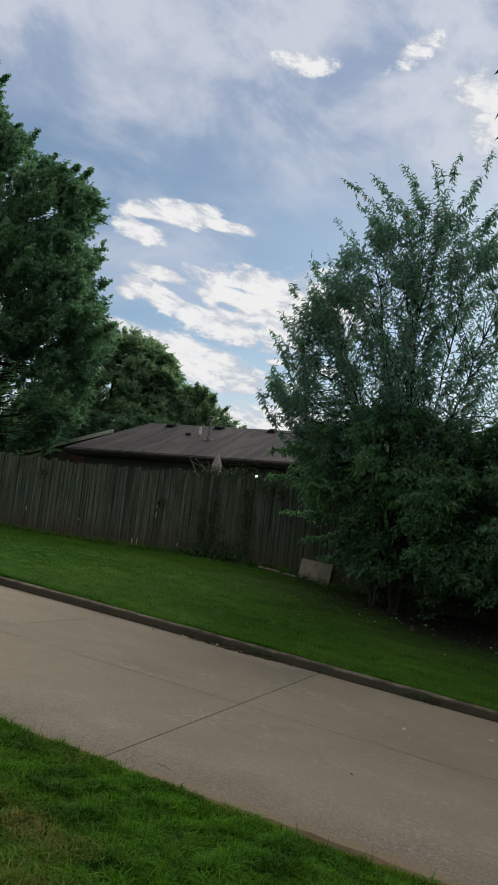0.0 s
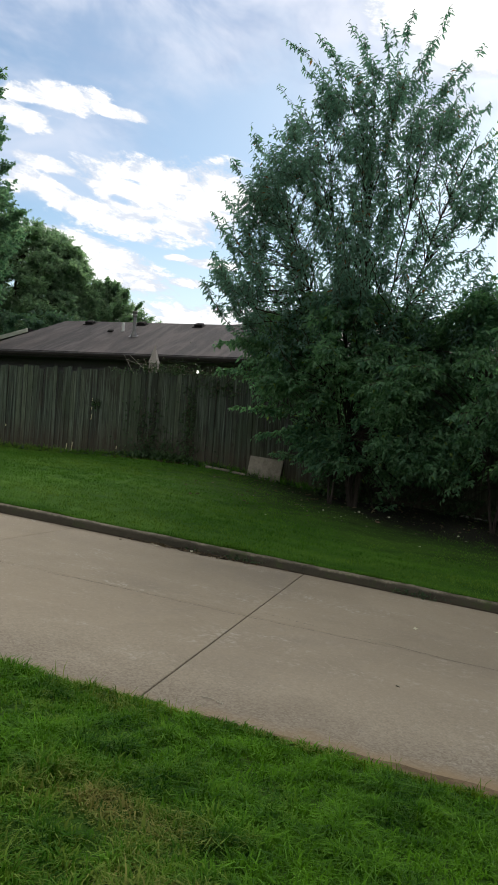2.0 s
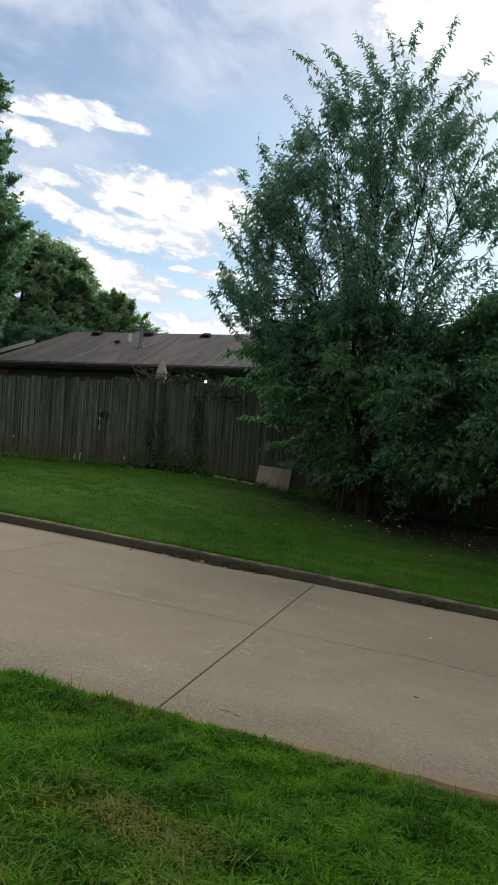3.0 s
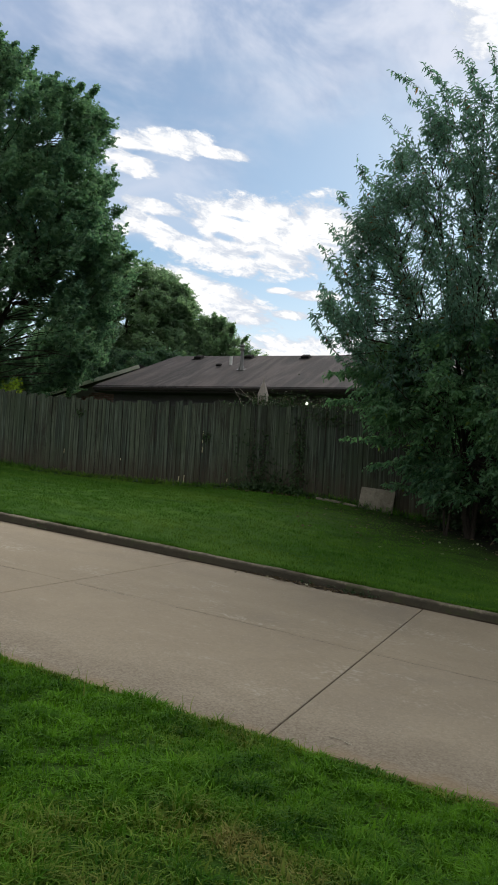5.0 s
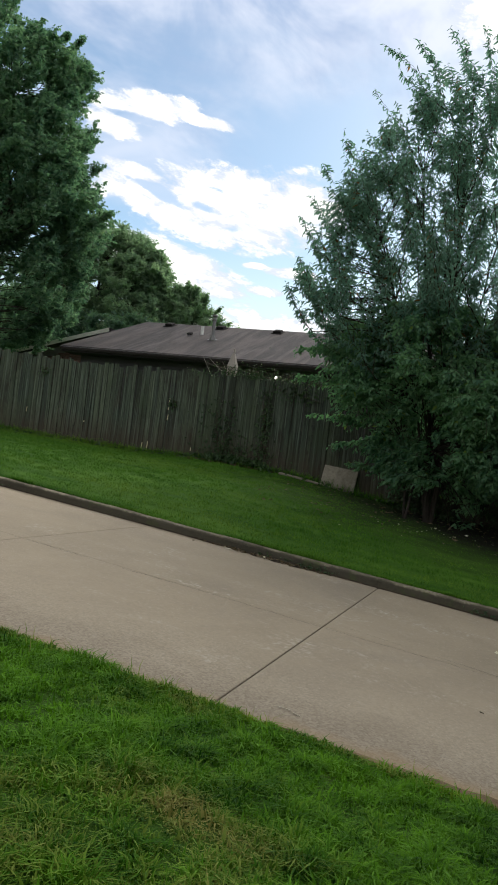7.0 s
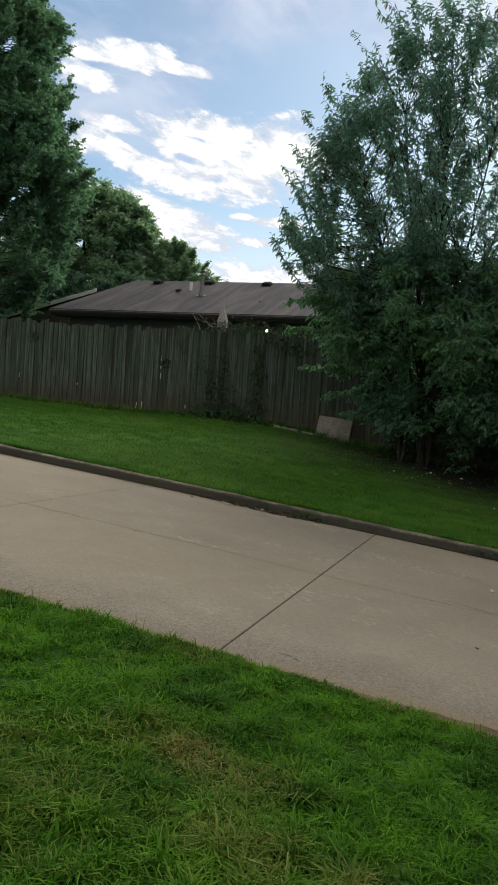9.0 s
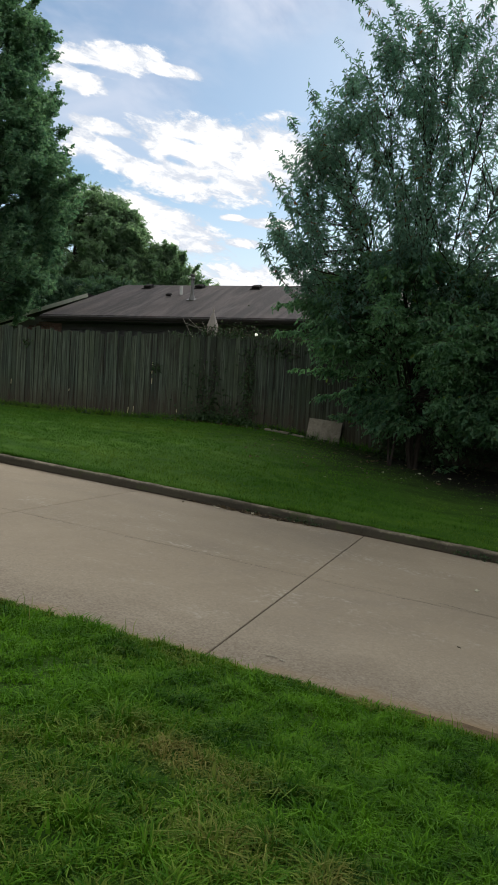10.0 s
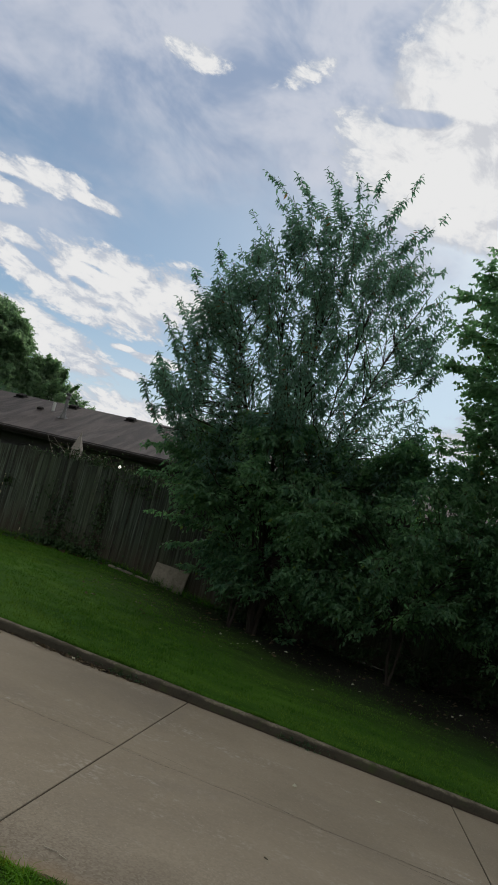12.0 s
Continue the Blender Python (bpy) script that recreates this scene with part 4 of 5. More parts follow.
def plant(name, label, category, at, prof, depth, stems, boughs, reach, rise, arch, sprays, spray, leaf, form, leaf_mat, seed,
          per_metre=40, flat=1.0, side=0.6, fwd=0.8, lift=0.25, sag=0.1, droop=0.5, shell=0.2, rim=0.3, trunk=0.05, fork=0, keep=None, leaders=(), twigs=1.0, bark=M_BARK, group=""):
    """A woody plant: stems, boughs that end in its crown, sprays along each bough and leaves in two ranks along each spray.
    prof: heights with the left and right rim of the crown; depth: its thickness as a share of its width."""
    rng = np.random.default_rng(seed)
    zs, xl, xr = (np.array(v, float) for v in zip(*prof))
    x0, y0 = at
    g = float(ground_z(x0, y0))
    thing = base_of(name, (x0, y0, g), label, category, group)
    wood, fine = Tubes(), Tubes()
    spines = []
    for k, (tx, ty, tz) in enumerate(stems):
        start = np.array([x0 + (tx - x0) * 0.018, y0 + rng.normal(0, 0.03) * (len(stems) > 1), g - 0.15])
        end = np.array([tx, y0 + ty, tz])
        bend = start * 0.45 + end * 0.55 - np.array([(end[0] - start[0]) * 0.3, rng.normal(0, 0.1), 0.0])
        p = curve(start, bend, end, 18)
        p[1:-1] += rng.normal(0, 0.012 * (tz - g) / 4, (16, 3))
        r = trunk * rng.uniform(0.8, 1.1) * np.linspace(1, 0.10, 18) ** 0.8
        r[0] *= 1.35
        wood.add(p, r, 9)
        spines.append((p, r))
    widest, ends = (xr - xl).max() / 2, []
    while len(ends) < boughs:
        z = rng.uniform(zs.min(), zs.max())
        l, r_ = np.interp(z, zs, xl), np.interp(z, zs, xr)
        half, mid = max((r_ - l) / 2, 0.05), (l + r_) / 2
        if rng.uniform() > half / widest + 0.12:
            continue
        a, q = rng.uniform(0, 2 * np.pi), rng.uniform(shell ** 2, 1) ** 0.5
        if rng.uniform() < rim:
            a, q = rng.normal(rng.choice([0, np.pi]), 0.4), rng.uniform(0.85, 1.0)
        c = np.array([mid + np.cos(a) * q * max(half - spray * 0.25, half * 0.5), y0 + np.sin(a) * q * half * depth, z])
        if keep is None or rng.uniform() < keep(c):
            ends.append((c, rng.uniform(*reach)))
    ends += [(np.array([tx, y0 + rng.normal(0, 0.3), tz]), tl) for tx, tz, tl in leaders]
    base, ahead, sizes = [], [], []
    for k, (tip, span_) in enumerate(ends):
        own = k >= boughs
        mid = (np.interp(tip[2], zs, xl) + np.interp(tip[2], zs, xr)) / 2
        half = max((np.interp(tip[2], zs, xr) - np.interp(tip[2], zs, xl)) / 2, 0.3)
        out = np.array([tip[0] - mid, tip[1] - y0, 0.0]) / half
        d = unit(out * (0.65 if own and tip[2] > zs.max() - 0.9 else 1.0) + UP * rise * (1.6 if own else 1.0) + rng.normal(0, 0.2, 3))
        if own:
            tip = tip - d * spray * 0.32
        root = tip - d * span_ * 0.92
        want = root - UP * span_ * 0.6
        p, r = min(spines, key=lambda ax: np.linalg.norm(ax[0] - want, axis=1).min())
        i = max(int(np.linalg.norm(p - want, axis=1).argmin()), fork)
        limb = curve(p[i], p[i] * 0.4 + root * 0.6 + UP * 0.1 * span_, root, 6)
        bough = curve(root, (root + tip) / 2 + UP * arch * span_ + rng.normal(0, 0.06 * span_, 3), tip, 9)
        path = np.vstack([limb[:-1], bough])
        path[1:-1] += rng.normal(0, 0.012 * span_, (len(path) - 2, 3))
        thick = min(r[i] * 0.6, 0.006 + 0.007 * span_)
        wood.add(path, thick * np.linspace(1, 0.18, len(path)), 5)
        n = max(4, int(sprays * rng.uniform(0.7, 1.3) * (1.7 if own else 1.0)))
        for t in np.append(rng.uniform(0.08, 1.0, n - 1), 1.0):
            f = t * 8
            q = bough[min(int(f), 7)] * (1 - (f - min(int(f), 7))) + bough[min(int(f), 7) + 1] * (f - min(int(f), 7))
            tan = unit(bough[min(int(f), 7) + 1] - bough[min(int(f), 7)])
            w = rng.normal(0, 1, 3) * np.array([1, 1, flat])
            w = unit(w - tan * (w @ tan))
            sd = unit(tan * fwd + w * side * (0.15 if t > 0.999 else 0.5 if own else 1.0) + UP * lift)
            ln = spray * (1.15 - 0.55 * t) * rng.uniform(0.65, 1.25) * (0.6 if own else 1.0)
            s2 = q + sd * ln - UP * sag * ln
            s1 = q + sd * ln * 0.5 + UP * 0.05 * ln
            if rng.uniform() < twigs:
                fine.add(curve(q, s1, s2, 4), [0.0045, 0.0035, 0.0025, 0.0015], 3)
            m = max(3, int(ln * per_metre))
            u = (np.linspace(0.06, 1.0, m) + rng.normal(0, 0.5 / m, m)).clip(0, 1.02)[:, None]
            base.append((1 - u) ** 2 * q + 2 * u * (1 - u) * s1 + u ** 2 * s2)
            sv = unit(np.cross(sd, UP + rng.normal(0, 0.35, 3)))
            rank = np.where(np.arange(m) % 2, 1.0, -1.0)[:, None]
            ahead.append(sd * 0.45 + sv * rank * 0.75 + rng.normal(0, 0.32, (m, 3)) - UP * droop)
            sizes.append(rng.uniform(0.7, 1.2, m) * (1.0 - 0.35 * u[:, 0] ** 4))
    base, ahead, sizes = np.concatenate(base), np.concatenate(ahead), np.concatenate(sizes)
    shift = np.array([x0, y0, g])
    wood.v = [v - shift for v in wood.v]
    fine.v = [v - shift for v in fine.v]
    part("trunk", wood.mesh("trunk", bark), thing, "dark bark trunk and limbs")
    tagged(part("branchwork", fine.mesh("branchwork", M_TWIG), thing, "thin dark twigs"), kind="stuff")
    part("crown", leaf_mesh("crown", base - shift, ahead, leaf[0] * sizes, leaf[1] * sizes, leaf_mat, rng, 0.2, form), thing, "leaves of the crown")
    return thing


plant("tree", "feathery upright tree with narrow drooping green leaves", "tree", (-1.7, 14.3),
      [(3.4, -3.8, 0.7), (4.1, -4.3, 0.75), (4.6, -4.6, 0.75), (5.4, -4.6, 0.75), (6.3, -4.15, 0.7), (7.0, -3.75, 0.55), (7.6, -3.3, 0.2), (8.0, -2.9, -0.2), (8.35, -2.3, -0.7)],
      0.72, ((-1.75, 0.0, 8.5), (-0.6, 0.1, 8.0), (-2.8, 0.1, 8.0), (-3.5, -0.2, 6.4), (0.1, -0.1, 7.2)),
      420, (0.5, 1.1), 1.0, -0.05, 9.5, 0.44, (0.128, 0.040), "oval", M_PLUM, 21, per_metre=27, side=0.72, fwd=0.8, lift=0.3, sag=0.12, droop=0.75, shell=0.0, rim=0.15, trunk=0.03,
      keep=lambda c: 0.55 if (c[0] > -1.0 and c[2] < 6.0) else (0.95 if c[0] < -3.0 else 0.66 if c[2] < 5.2 else 0.8 if c[0] < -1.8 and c[2] < 6.8 else 0.66),
      leaders=((-3.43, 9.12, 1.4), (-2.88, 9.2, 1.4), (-2.32, 9.5, 1.5), (-1.77, 9.65, 1.5), (-1.13, 9.44, 1.5), (-0.48, 9.25, 1.4), (0.1, 8.62, 1.3), (0.28, 7.8, 1.0), (-3.55, 8.27, 1.1), (-4.18, 7.78, 1.2), (-3.93, 7.19, 0.9),
               (-4.3, 6.8, 1.1), (-4.45, 6.25, 1.0), (-4.62, 5.85, 1.0), (-4.9, 5.4, 1.1), (-4.75, 4.6, 1.0), (-4.45, 4.15, 0.9), (-2.6, 8.85, 1.2), (-2.05, 9.1, 1.3), (-1.45, 9.05, 1.3), (-0.8, 8.9, 1.2), (-0.2, 8.5, 1.2),
               (-3.15, 8.6, 1.2), (0.5, 6.9, 0.9), (0.6, 6.1, 0.9), (-2.9, 8.1, 1.2), (-0.4, 7.9, 1.2)))
SHRUB = "dense dark green shrub with branches hanging over the lawn"
for at, prof, depth, seed, hanging in (((-2.1, 14.2), [(1.2, -2.5, 0.1), (1.6, -2.8, 0.1), (2.0, -3.2, 0.2), (2.4, -3.5, 0.3), (3.0, -3.9, 0.3), (3.4, -4.1, 0.1), (3.75, -3.7, -0.2), (4.1, -2.4, -0.9)], 0.95, 31, ((-4.4, 3.45, 1.2), (-4.3, 2.9, 1.2), (-4.1, 2.3, 1.2), (-3.6, 1.75, 1.2), (-3.3, 1.5, 1.1), (-2.8, 1.6, 1.1), (-3.9, 3.9, 1.0), (-3.2, 4.2, 1.0))),
                              ((0.7, 13.9), [(1.35, -1.1, 2.3), (1.55, -1.3, 2.5), (2.05, -1.5, 2.9), (2.6, -1.8, 3.1), (3.1, -1.6, 3.0), (3.55, -1.1, 2.6), (4.2, -0.4, 1.6)], 0.95, 32, ()),
                              ((4.0, 13.6), [(1.0, 2.2, 6.2), (1.4, 1.8, 6.3), (1.8, 1.5, 6.6), (2.6, 1.0, 6.8), (3.4, 1.1, 6.5), (4.1, 1.5, 5.8), (4.6, 1.9, 5.4), (5.1, 2.5, 5.0)], 0.8, 33, ())):
    cx = at[0]
    plant("shrub", SHRUB, "shrub", at, prof, depth, ((cx - 0.5, 0.5, 3.4), (cx + 0.6, 0.4, 3.6)),
          170, (0.8, 1.5), 0.05, 0.16, 25, 0.42, (0.104, 0.053), "oval", M_SHRUB, seed, per_metre=32, flat=0.45, side=0.75, fwd=0.7, lift=0.0, sag=0.25, droop=0.5, shell=0.35, trunk=0.03, fork=7, keep=lambda c: 1.0 if noise.noise((c[0] * 0.9, c[1] * 0.9, c[2] * 1.3)) > -0.08 else 0.12, leaders=hanging, twigs=0.5, group="shrubs by the fence")
# added low growth; its near-black leaf colour stands for shade below the shrubs
plant("shrub", "low undergrowth added to fill the shade under larger shrubs, leaves coloured near black", "shrub", (1.6, 15.4),
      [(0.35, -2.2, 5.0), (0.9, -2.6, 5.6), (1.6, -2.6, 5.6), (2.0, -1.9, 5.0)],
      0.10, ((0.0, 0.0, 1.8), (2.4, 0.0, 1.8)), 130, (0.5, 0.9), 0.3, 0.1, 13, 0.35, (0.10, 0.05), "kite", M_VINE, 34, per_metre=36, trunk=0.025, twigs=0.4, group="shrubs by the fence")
plant("tree", "tree with broad green leaves, colour lightened to look lit from behind", "tree", (3.7, 12.9),
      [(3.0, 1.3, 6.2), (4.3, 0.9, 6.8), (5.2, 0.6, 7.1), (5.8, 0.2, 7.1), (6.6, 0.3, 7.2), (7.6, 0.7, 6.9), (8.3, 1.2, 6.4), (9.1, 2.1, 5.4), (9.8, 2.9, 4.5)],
      0.75, ((3.3, 0.0, 9.4), (4.6, 0.2, 8.6)), 200, (0.8, 1.6), 0.35, 0.12, 19, 0.44, (0.104, 0.090), "lobed", M_MAPLE_BACKLIT, 41, per_metre=34, flat=0.5, side=0.75, fwd=0.7, lift=0.05, sag=0.2, droop=0.6, shell=0.3, trunk=0.13, twigs=0.5,
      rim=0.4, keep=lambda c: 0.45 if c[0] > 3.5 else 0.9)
plant("tree", "large dense dark green maple behind the fence", "tree", (-19.0, 21.3),
      [(3.9, -25.5, -17.0), (4.4, -25.5, -15.5), (5.4, -25.6, -13.9), (6.8, -25.9, -13.6), (8.3, -25.8, -13.05), (9.2, -25.6, -13.3), (10.4, -25.3, -13.7), (11.4, -24.9, -14.2), (12.7, -24.6, -14.1), (13.6, -24.4, -14.8), (14.4, -24.2, -16.8), (15.4, -24.0, -17.6), (16.2, -23.8, -18.9), (18.0, -23.4, -19.5), (20.0, -22.6, -20.2)],
      0.75, ((-19.0, 0.3, 15.5), (-16.6, -0.4, 12.6), (-21.6, 0.0, 18.5), (-15.6, -0.6, 9.5)),
      600, (1.1, 2.2), 0.7, 0.0, 27, 0.55, (0.125, 0.105), "kite", M_OAK, 51, per_metre=42, flat=0.7, side=0.8, fwd=0.75, lift=0.25, sag=0.1, droop=0.35, shell=0.3, trunk=0.17, twigs=0.06,
      rim=0.38, keep=lambda c: 0.0 if c[1] < 21.6 and c[2] < 6.3 and c[0] > -16.8 else 0.25 if c[0] < -20.5 else 1.0,
      leaders=((-18.7, 16.4, 1.6), (-17.9, 15.8, 1.5), (-17.2, 15.6, 1.5), (-16.2, 14.5, 1.4), (-15.4, 14.2, 1.3), (-14.6, 13.8, 1.2), (-14.3, 12.4, 1.1), (-12.8, 8.3, 1.0), (-19.4, 18.4, 1.5), (-19.9, 20.2, 1.6)))
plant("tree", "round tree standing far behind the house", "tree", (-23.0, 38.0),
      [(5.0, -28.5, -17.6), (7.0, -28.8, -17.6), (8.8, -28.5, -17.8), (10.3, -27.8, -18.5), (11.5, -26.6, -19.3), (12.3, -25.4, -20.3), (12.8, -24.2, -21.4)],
      0.8, ((-23.0, 0.0, 11.0), (-20.6, -0.4, 9.6), (-25.4, 0.2, 9.8)), 760, (0.75, 1.4), 0.3, 0.1, 26, 0.62, (0.16, 0.13), "kite", M_FAR_HAZED, 61, per_metre=26, flat=0.6, side=0.9, fwd=0.6, shell=0.5, trunk=0.25, twigs=0.05)
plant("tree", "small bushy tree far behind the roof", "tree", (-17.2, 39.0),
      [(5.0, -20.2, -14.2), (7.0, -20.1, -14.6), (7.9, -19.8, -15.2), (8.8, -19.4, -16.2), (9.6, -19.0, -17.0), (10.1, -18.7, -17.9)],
      0.8, ((-17.2, 0.0, 8.8), (-15.8, 0.1, 7.8)), 260, (0.9, 1.6), 0.8, -0.05, 24, 0.52, (0.16, 0.11), "kite", M_FAR_HAZED, 62, per_metre=26, side=0.6, lift=0.5, shell=0.3, trunk=0.15, twigs=0.1,
      leaders=((-18.9, 10.2, 1.2), (-18.1, 10.4, 1.2), (-17.4, 10.1, 1.1), (-16.7, 9.7, 1.0), (-15.9, 9.0, 0.9), (-15.0, 8.1, 0.8), (-14.6, 7.6, 0.7)))
plant("bush", "yellow-green bush in the yard behind the fence", "bush", (-15.6, 18.6),
      [(2.2, -17.4, -14.2), (3.4, -17.3, -14.3), (4.05, -16.7, -14.8)],
      0.8, ((-16.2, 0.0, 3.6), (-15.0, 0.1, 3.6)), 40, (0.6, 1.0), 0.5, 0.1, 12, 0.35, (0.10, 0.06), "kite", M_LIME, 71, per_metre=36, trunk=0.04)
plant("hedge", "dark bushes between the trees and the house", "bush", (-20.0, 33.0),
      [(2.0, -27.0, -14.5), (5.0, -27.0, -14.2), (6.6, -26.5, -15.2), (7.4, -25.5, -18.0)],
      0.25, ((-24.5, 0.0, 6.5), (-20.5, 0.0, 6.5), (-16.5, 0.0, 6.0)), 260, (1.0, 1.8), 0.4, 0.1, 22, 0.6, (0.16, 0.13), "kite", M_HEDGE, 72, per_metre=24, shell=0.4, trunk=0.08, twigs=0.05)


# a limb of a tree on the near lawn, reaching over the road edge
def overhanging_tree():
    rng = np.random.default_rng(81)
    x0, y0 = 5.6, 1.6
    g = float(ground_z(x0, y0))
    thing = base_of("tree", (x0, y0, g), "tree with lobed reddish-green leaves overhanging the lawn", "tree")
    wood, fine = Tubes(), Tubes()
    wood.add(curve((x0, y0, g - 0.2), (x0 + 0.1, y0, 2.0), (x0 - 0.2, y0 + 0.2, 7.0), 12), np.linspace(0.19, 0.06, 12), 10)
    limb = curve((x0 - 0.05, y0, 5.3), (4.0, 3.4, 6.4), (1.35, 4.2, 4.9), 16)
    wood.add(limb, np.linspace(0.08, 0.014, 16), 7)
    base, ahead, sizes = [], [], []
    heads = [np.array([0.74, 4.15, 3.98]), np.array([0.66, 4.2, 4.42]), np.array([0.85, 4.1, 3.9]), np.array([1.0, 4.2, 4.0])]
    for _ in range(44):
        hx = 0.74 + 1.3 * rng.uniform(0, 1)
        heads.append(np.array([hx, 4.2 + rng.normal(0, 0.2), 4.0 + 0.12 * (hx - 0.74) + 0.85 * rng.uniform(0, 1)]))
    heads += [np.array([5.5 + rng.normal(0, 1.3), 1.7 + rng.normal(0, 1.3), 6.9 + rng.normal(0, 0.9)]) for _ in range(60)]
    for h in heads:
        near = limb[np.linalg.norm(limb - h, axis=1).argmin()] if h[2] < 5.3 else np.array([x0 - 0.15, y0 + 0.15, min(h[2] - 0.6, 6.6)])
        wood.add(curve(near, near * 0.5 + h * 0.5 + np.array([0, 0, 0.12]), h, 6), np.linspace(0.012, 0.005, 6) * (1 if h[2] < 5.3 else 2.5), 5)
        for _ in range(7):
            d = unit(rng.normal(0, 0.7, 3) + np.array([-0.15, 0, -0.25]))
            e = h + d * rng.uniform(0.14, 0.30)
            fine.add(curve(h, h * 0.5 + e * 0.5 + np.array([0, 0, 0.02]), e, 4), [0.004, 0.003, 0.002, 0.001], 3)
            n = 11
            t = rng.uniform(0.2, 1, n)[:, None]
            base.append(h * (1 - t) + e * t)
            ahead.append(d * 0.4 + rng.normal(0, 0.5, (n, 3)) - np.array([0, 0, 0.7]))
            sizes.append(rng.uniform(0.7, 1.2, n))
    shift = np.array([x0, y0, g])
    wood.v = [v - shift for v in wood.v]
    fine.v = [v - shift for v in fine.v]
    part("trunk", wood.mesh("trunk", M_BARK), thing, "dark bark trunk and limbs")
    part("branchwork", fine.mesh("branchwork", M_TWIG), thing)
    b, a, z = np.concatenate(base), np.concatenate(ahead), np.concatenate(sizes)
    part("crown", leaf_mesh("crown", b - shift, a, 0.105 * z, 0.100 * z, M_OVER, rng, 0.15, "maple"), thing, "lobed leaves turning red at the tips")


overhanging_tree()

# vine along the top of the fence
rng = np.random.default_rng(91)
vine = base_of("vine", (-5.8, FENCE_Y, 3.0), "leafy vine sprawling along the fence top", "vine")
vt, vb, va = Tubes(), [], []
for k in range(46):
    x = rng.uniform(-6.6, -4.2)
    z = float(np.interp(x, TX, TZ))
    s0 = np.array([x, FENCE_Y + 0.08, z - 0.05])
    e = s0 + np.array([rng.normal(0, 0.3), rng.normal(0.05, 0.1), rng.uniform(0.05, 0.36)])
    p = curve(s0, (s0 + e) / 2 + np.array([0, 0, 0.12]), e, 5)
    vt.add(p, [0.006, 0.005, 0.004, 0.003, 0.002], 3)
    t = rng.uniform(0, 1, 24)[:, None]
    vb.append(s0 * (1 - t) + e * t + rng.normal(0, 0.05, (24, 3)))
    va.append(rng.normal(0, 0.6, (24, 3)) - np.array([0, 0.2, 0.4]))
for x0, x1, n in ((-7.3, -3.4, 420),):
    x = rng.uniform(x0, x1, n)
    vb.append(np.stack([x, FENCE_Y - 0.02 + rng.normal(0, 0.05, n), np.interp(x, TX, TZ) + rng.normal(0.0, 0.05, n)], 1))
    va.append(rng.normal(0, 0.6, (n, 3)) - np.array([0, 0.4, 0.5]))
off = np.array([-5.8, FENCE_Y, 3.0])
vt.v = [v - off for v in vt.v]
vb, va = np.concatenate(vb) - off, np.concatenate(va)
part("vine_stem", vt.mesh("vine_stem", M_TWIG), vine)
part("foliage", leaf_mesh("foliage", vb, va, rng.uniform(0.034, 0.062, len(vb)), rng.uniform(0.02, 0.036, len(vb)), M_VINE, rng), vine)
part("blossom", leaf_mesh("blossom", vb[::34] + np.array([0, -0.04, 0.02]), va[::34], np.full(len(vb[::34]), 0.026), np.full(len(vb[::34]), 0.022), M_PALE_LEAF, rng), vine, "small pale flowers")

# dead and green ivy clinging to the face of the fence
for cx, cz, sx_, sz_, n, seed in ((-6.35, 1.75, 0.30, 0.38, 300, 1), (-5.42, 2.0, 0.10, 0.5, 260, 2), (-6.0, 1.35, 0.42, 0.14, 300, 3), (-4.9, 2.75, 0.35, 0.10, 160, 4), (-7.55, 2.3, 0.07, 0.05, 40, 5), (-10.9, 2.75, 0.06, 0.05, 30, 6)):
    rng = np.random.default_rng(950 + seed)
    ivy = base_of("ivy", (cx, FENCE_Y, cz - sz_), "small dark ivy clinging to weathered fence boards", "ivy", "ivy on the fence")
    q = np.stack([rng.normal(0, sx_, n), np.full(n, -0.03) - rng.uniform(0, 0.03, n), sz_ + rng.normal(0, sz_, n)], 1)
    t = Tubes()
    for k in range(4):
        xa, xb = rng.normal(0, sx_ * 0.6, 2)
        t.add(curve((xa, -0.025, -0.3 * sz_), ((xa + xb) / 2 + rng.normal(0, 0.08), -0.028, sz_), (xb, -0.025, 2.3 * sz_), 8), np.linspace(0.006, 0.003, 8), 4)
    part("vine_stem", t.mesh("vine_stem", M_TWIG), ivy)
    part("foliage", leaf_mesh("foliage", q, rng.normal(0, 0.6, (n, 3)) * np.array([1, 0.3, 1]) - np.array([0, 0.1, 0.5]), rng.uniform(0.04, 0.075, n), rng.uniform(0.03, 0.055, n), M_VINE, rng), ivy)

# pale tapering bird house on a post, just behind the fence
bird = base_of("bird_house", (-6.42, FENCE_Y + 0.3, 1.10), "pale weathered bird house with a steep pointed roof", "bird house")
bm = bmesh.new()
lo = [bm.verts.new((a * 0.095, b * 0.095, 1.8)) for a, b in ((-1, -1), (1, -1), (1, 1), (-1, 1))]
mi = [bm.verts.new((a * 0.085, b * 0.085, 2.15)) for a, b in ((-1, -1), (1, -1), (1, 1), (-1, 1))]
for i in range(4):
    bm.faces.new((lo[i], lo[(i + 1) % 4], mi[(i + 1) % 4], mi[i]))
bm.faces.new(list(reversed(lo)))
bm.faces.new(mi)
part("box", from_bm("box", bm, M_CLOTH), bird)
bm = bmesh.new()
ri = [bm.verts.new((a * 0.102, b * 0.102, 2.14)) for a, b in ((-1, -1), (1, -1), (1, 1), (-1, 1))]
r2 = [bm.verts.new((a * 0.025, b * 0.025, 2.44)) for a, b in ((-1, -1), (1, -1), (1, 1), (-1, 1))]
for i in range(4):
    bm.faces.new((ri[i], ri[(i + 1) % 4], r2[(i + 1) % 4], r2[i]))
bm.faces.new(list(reversed(ri)))
bm.faces.new(r2)
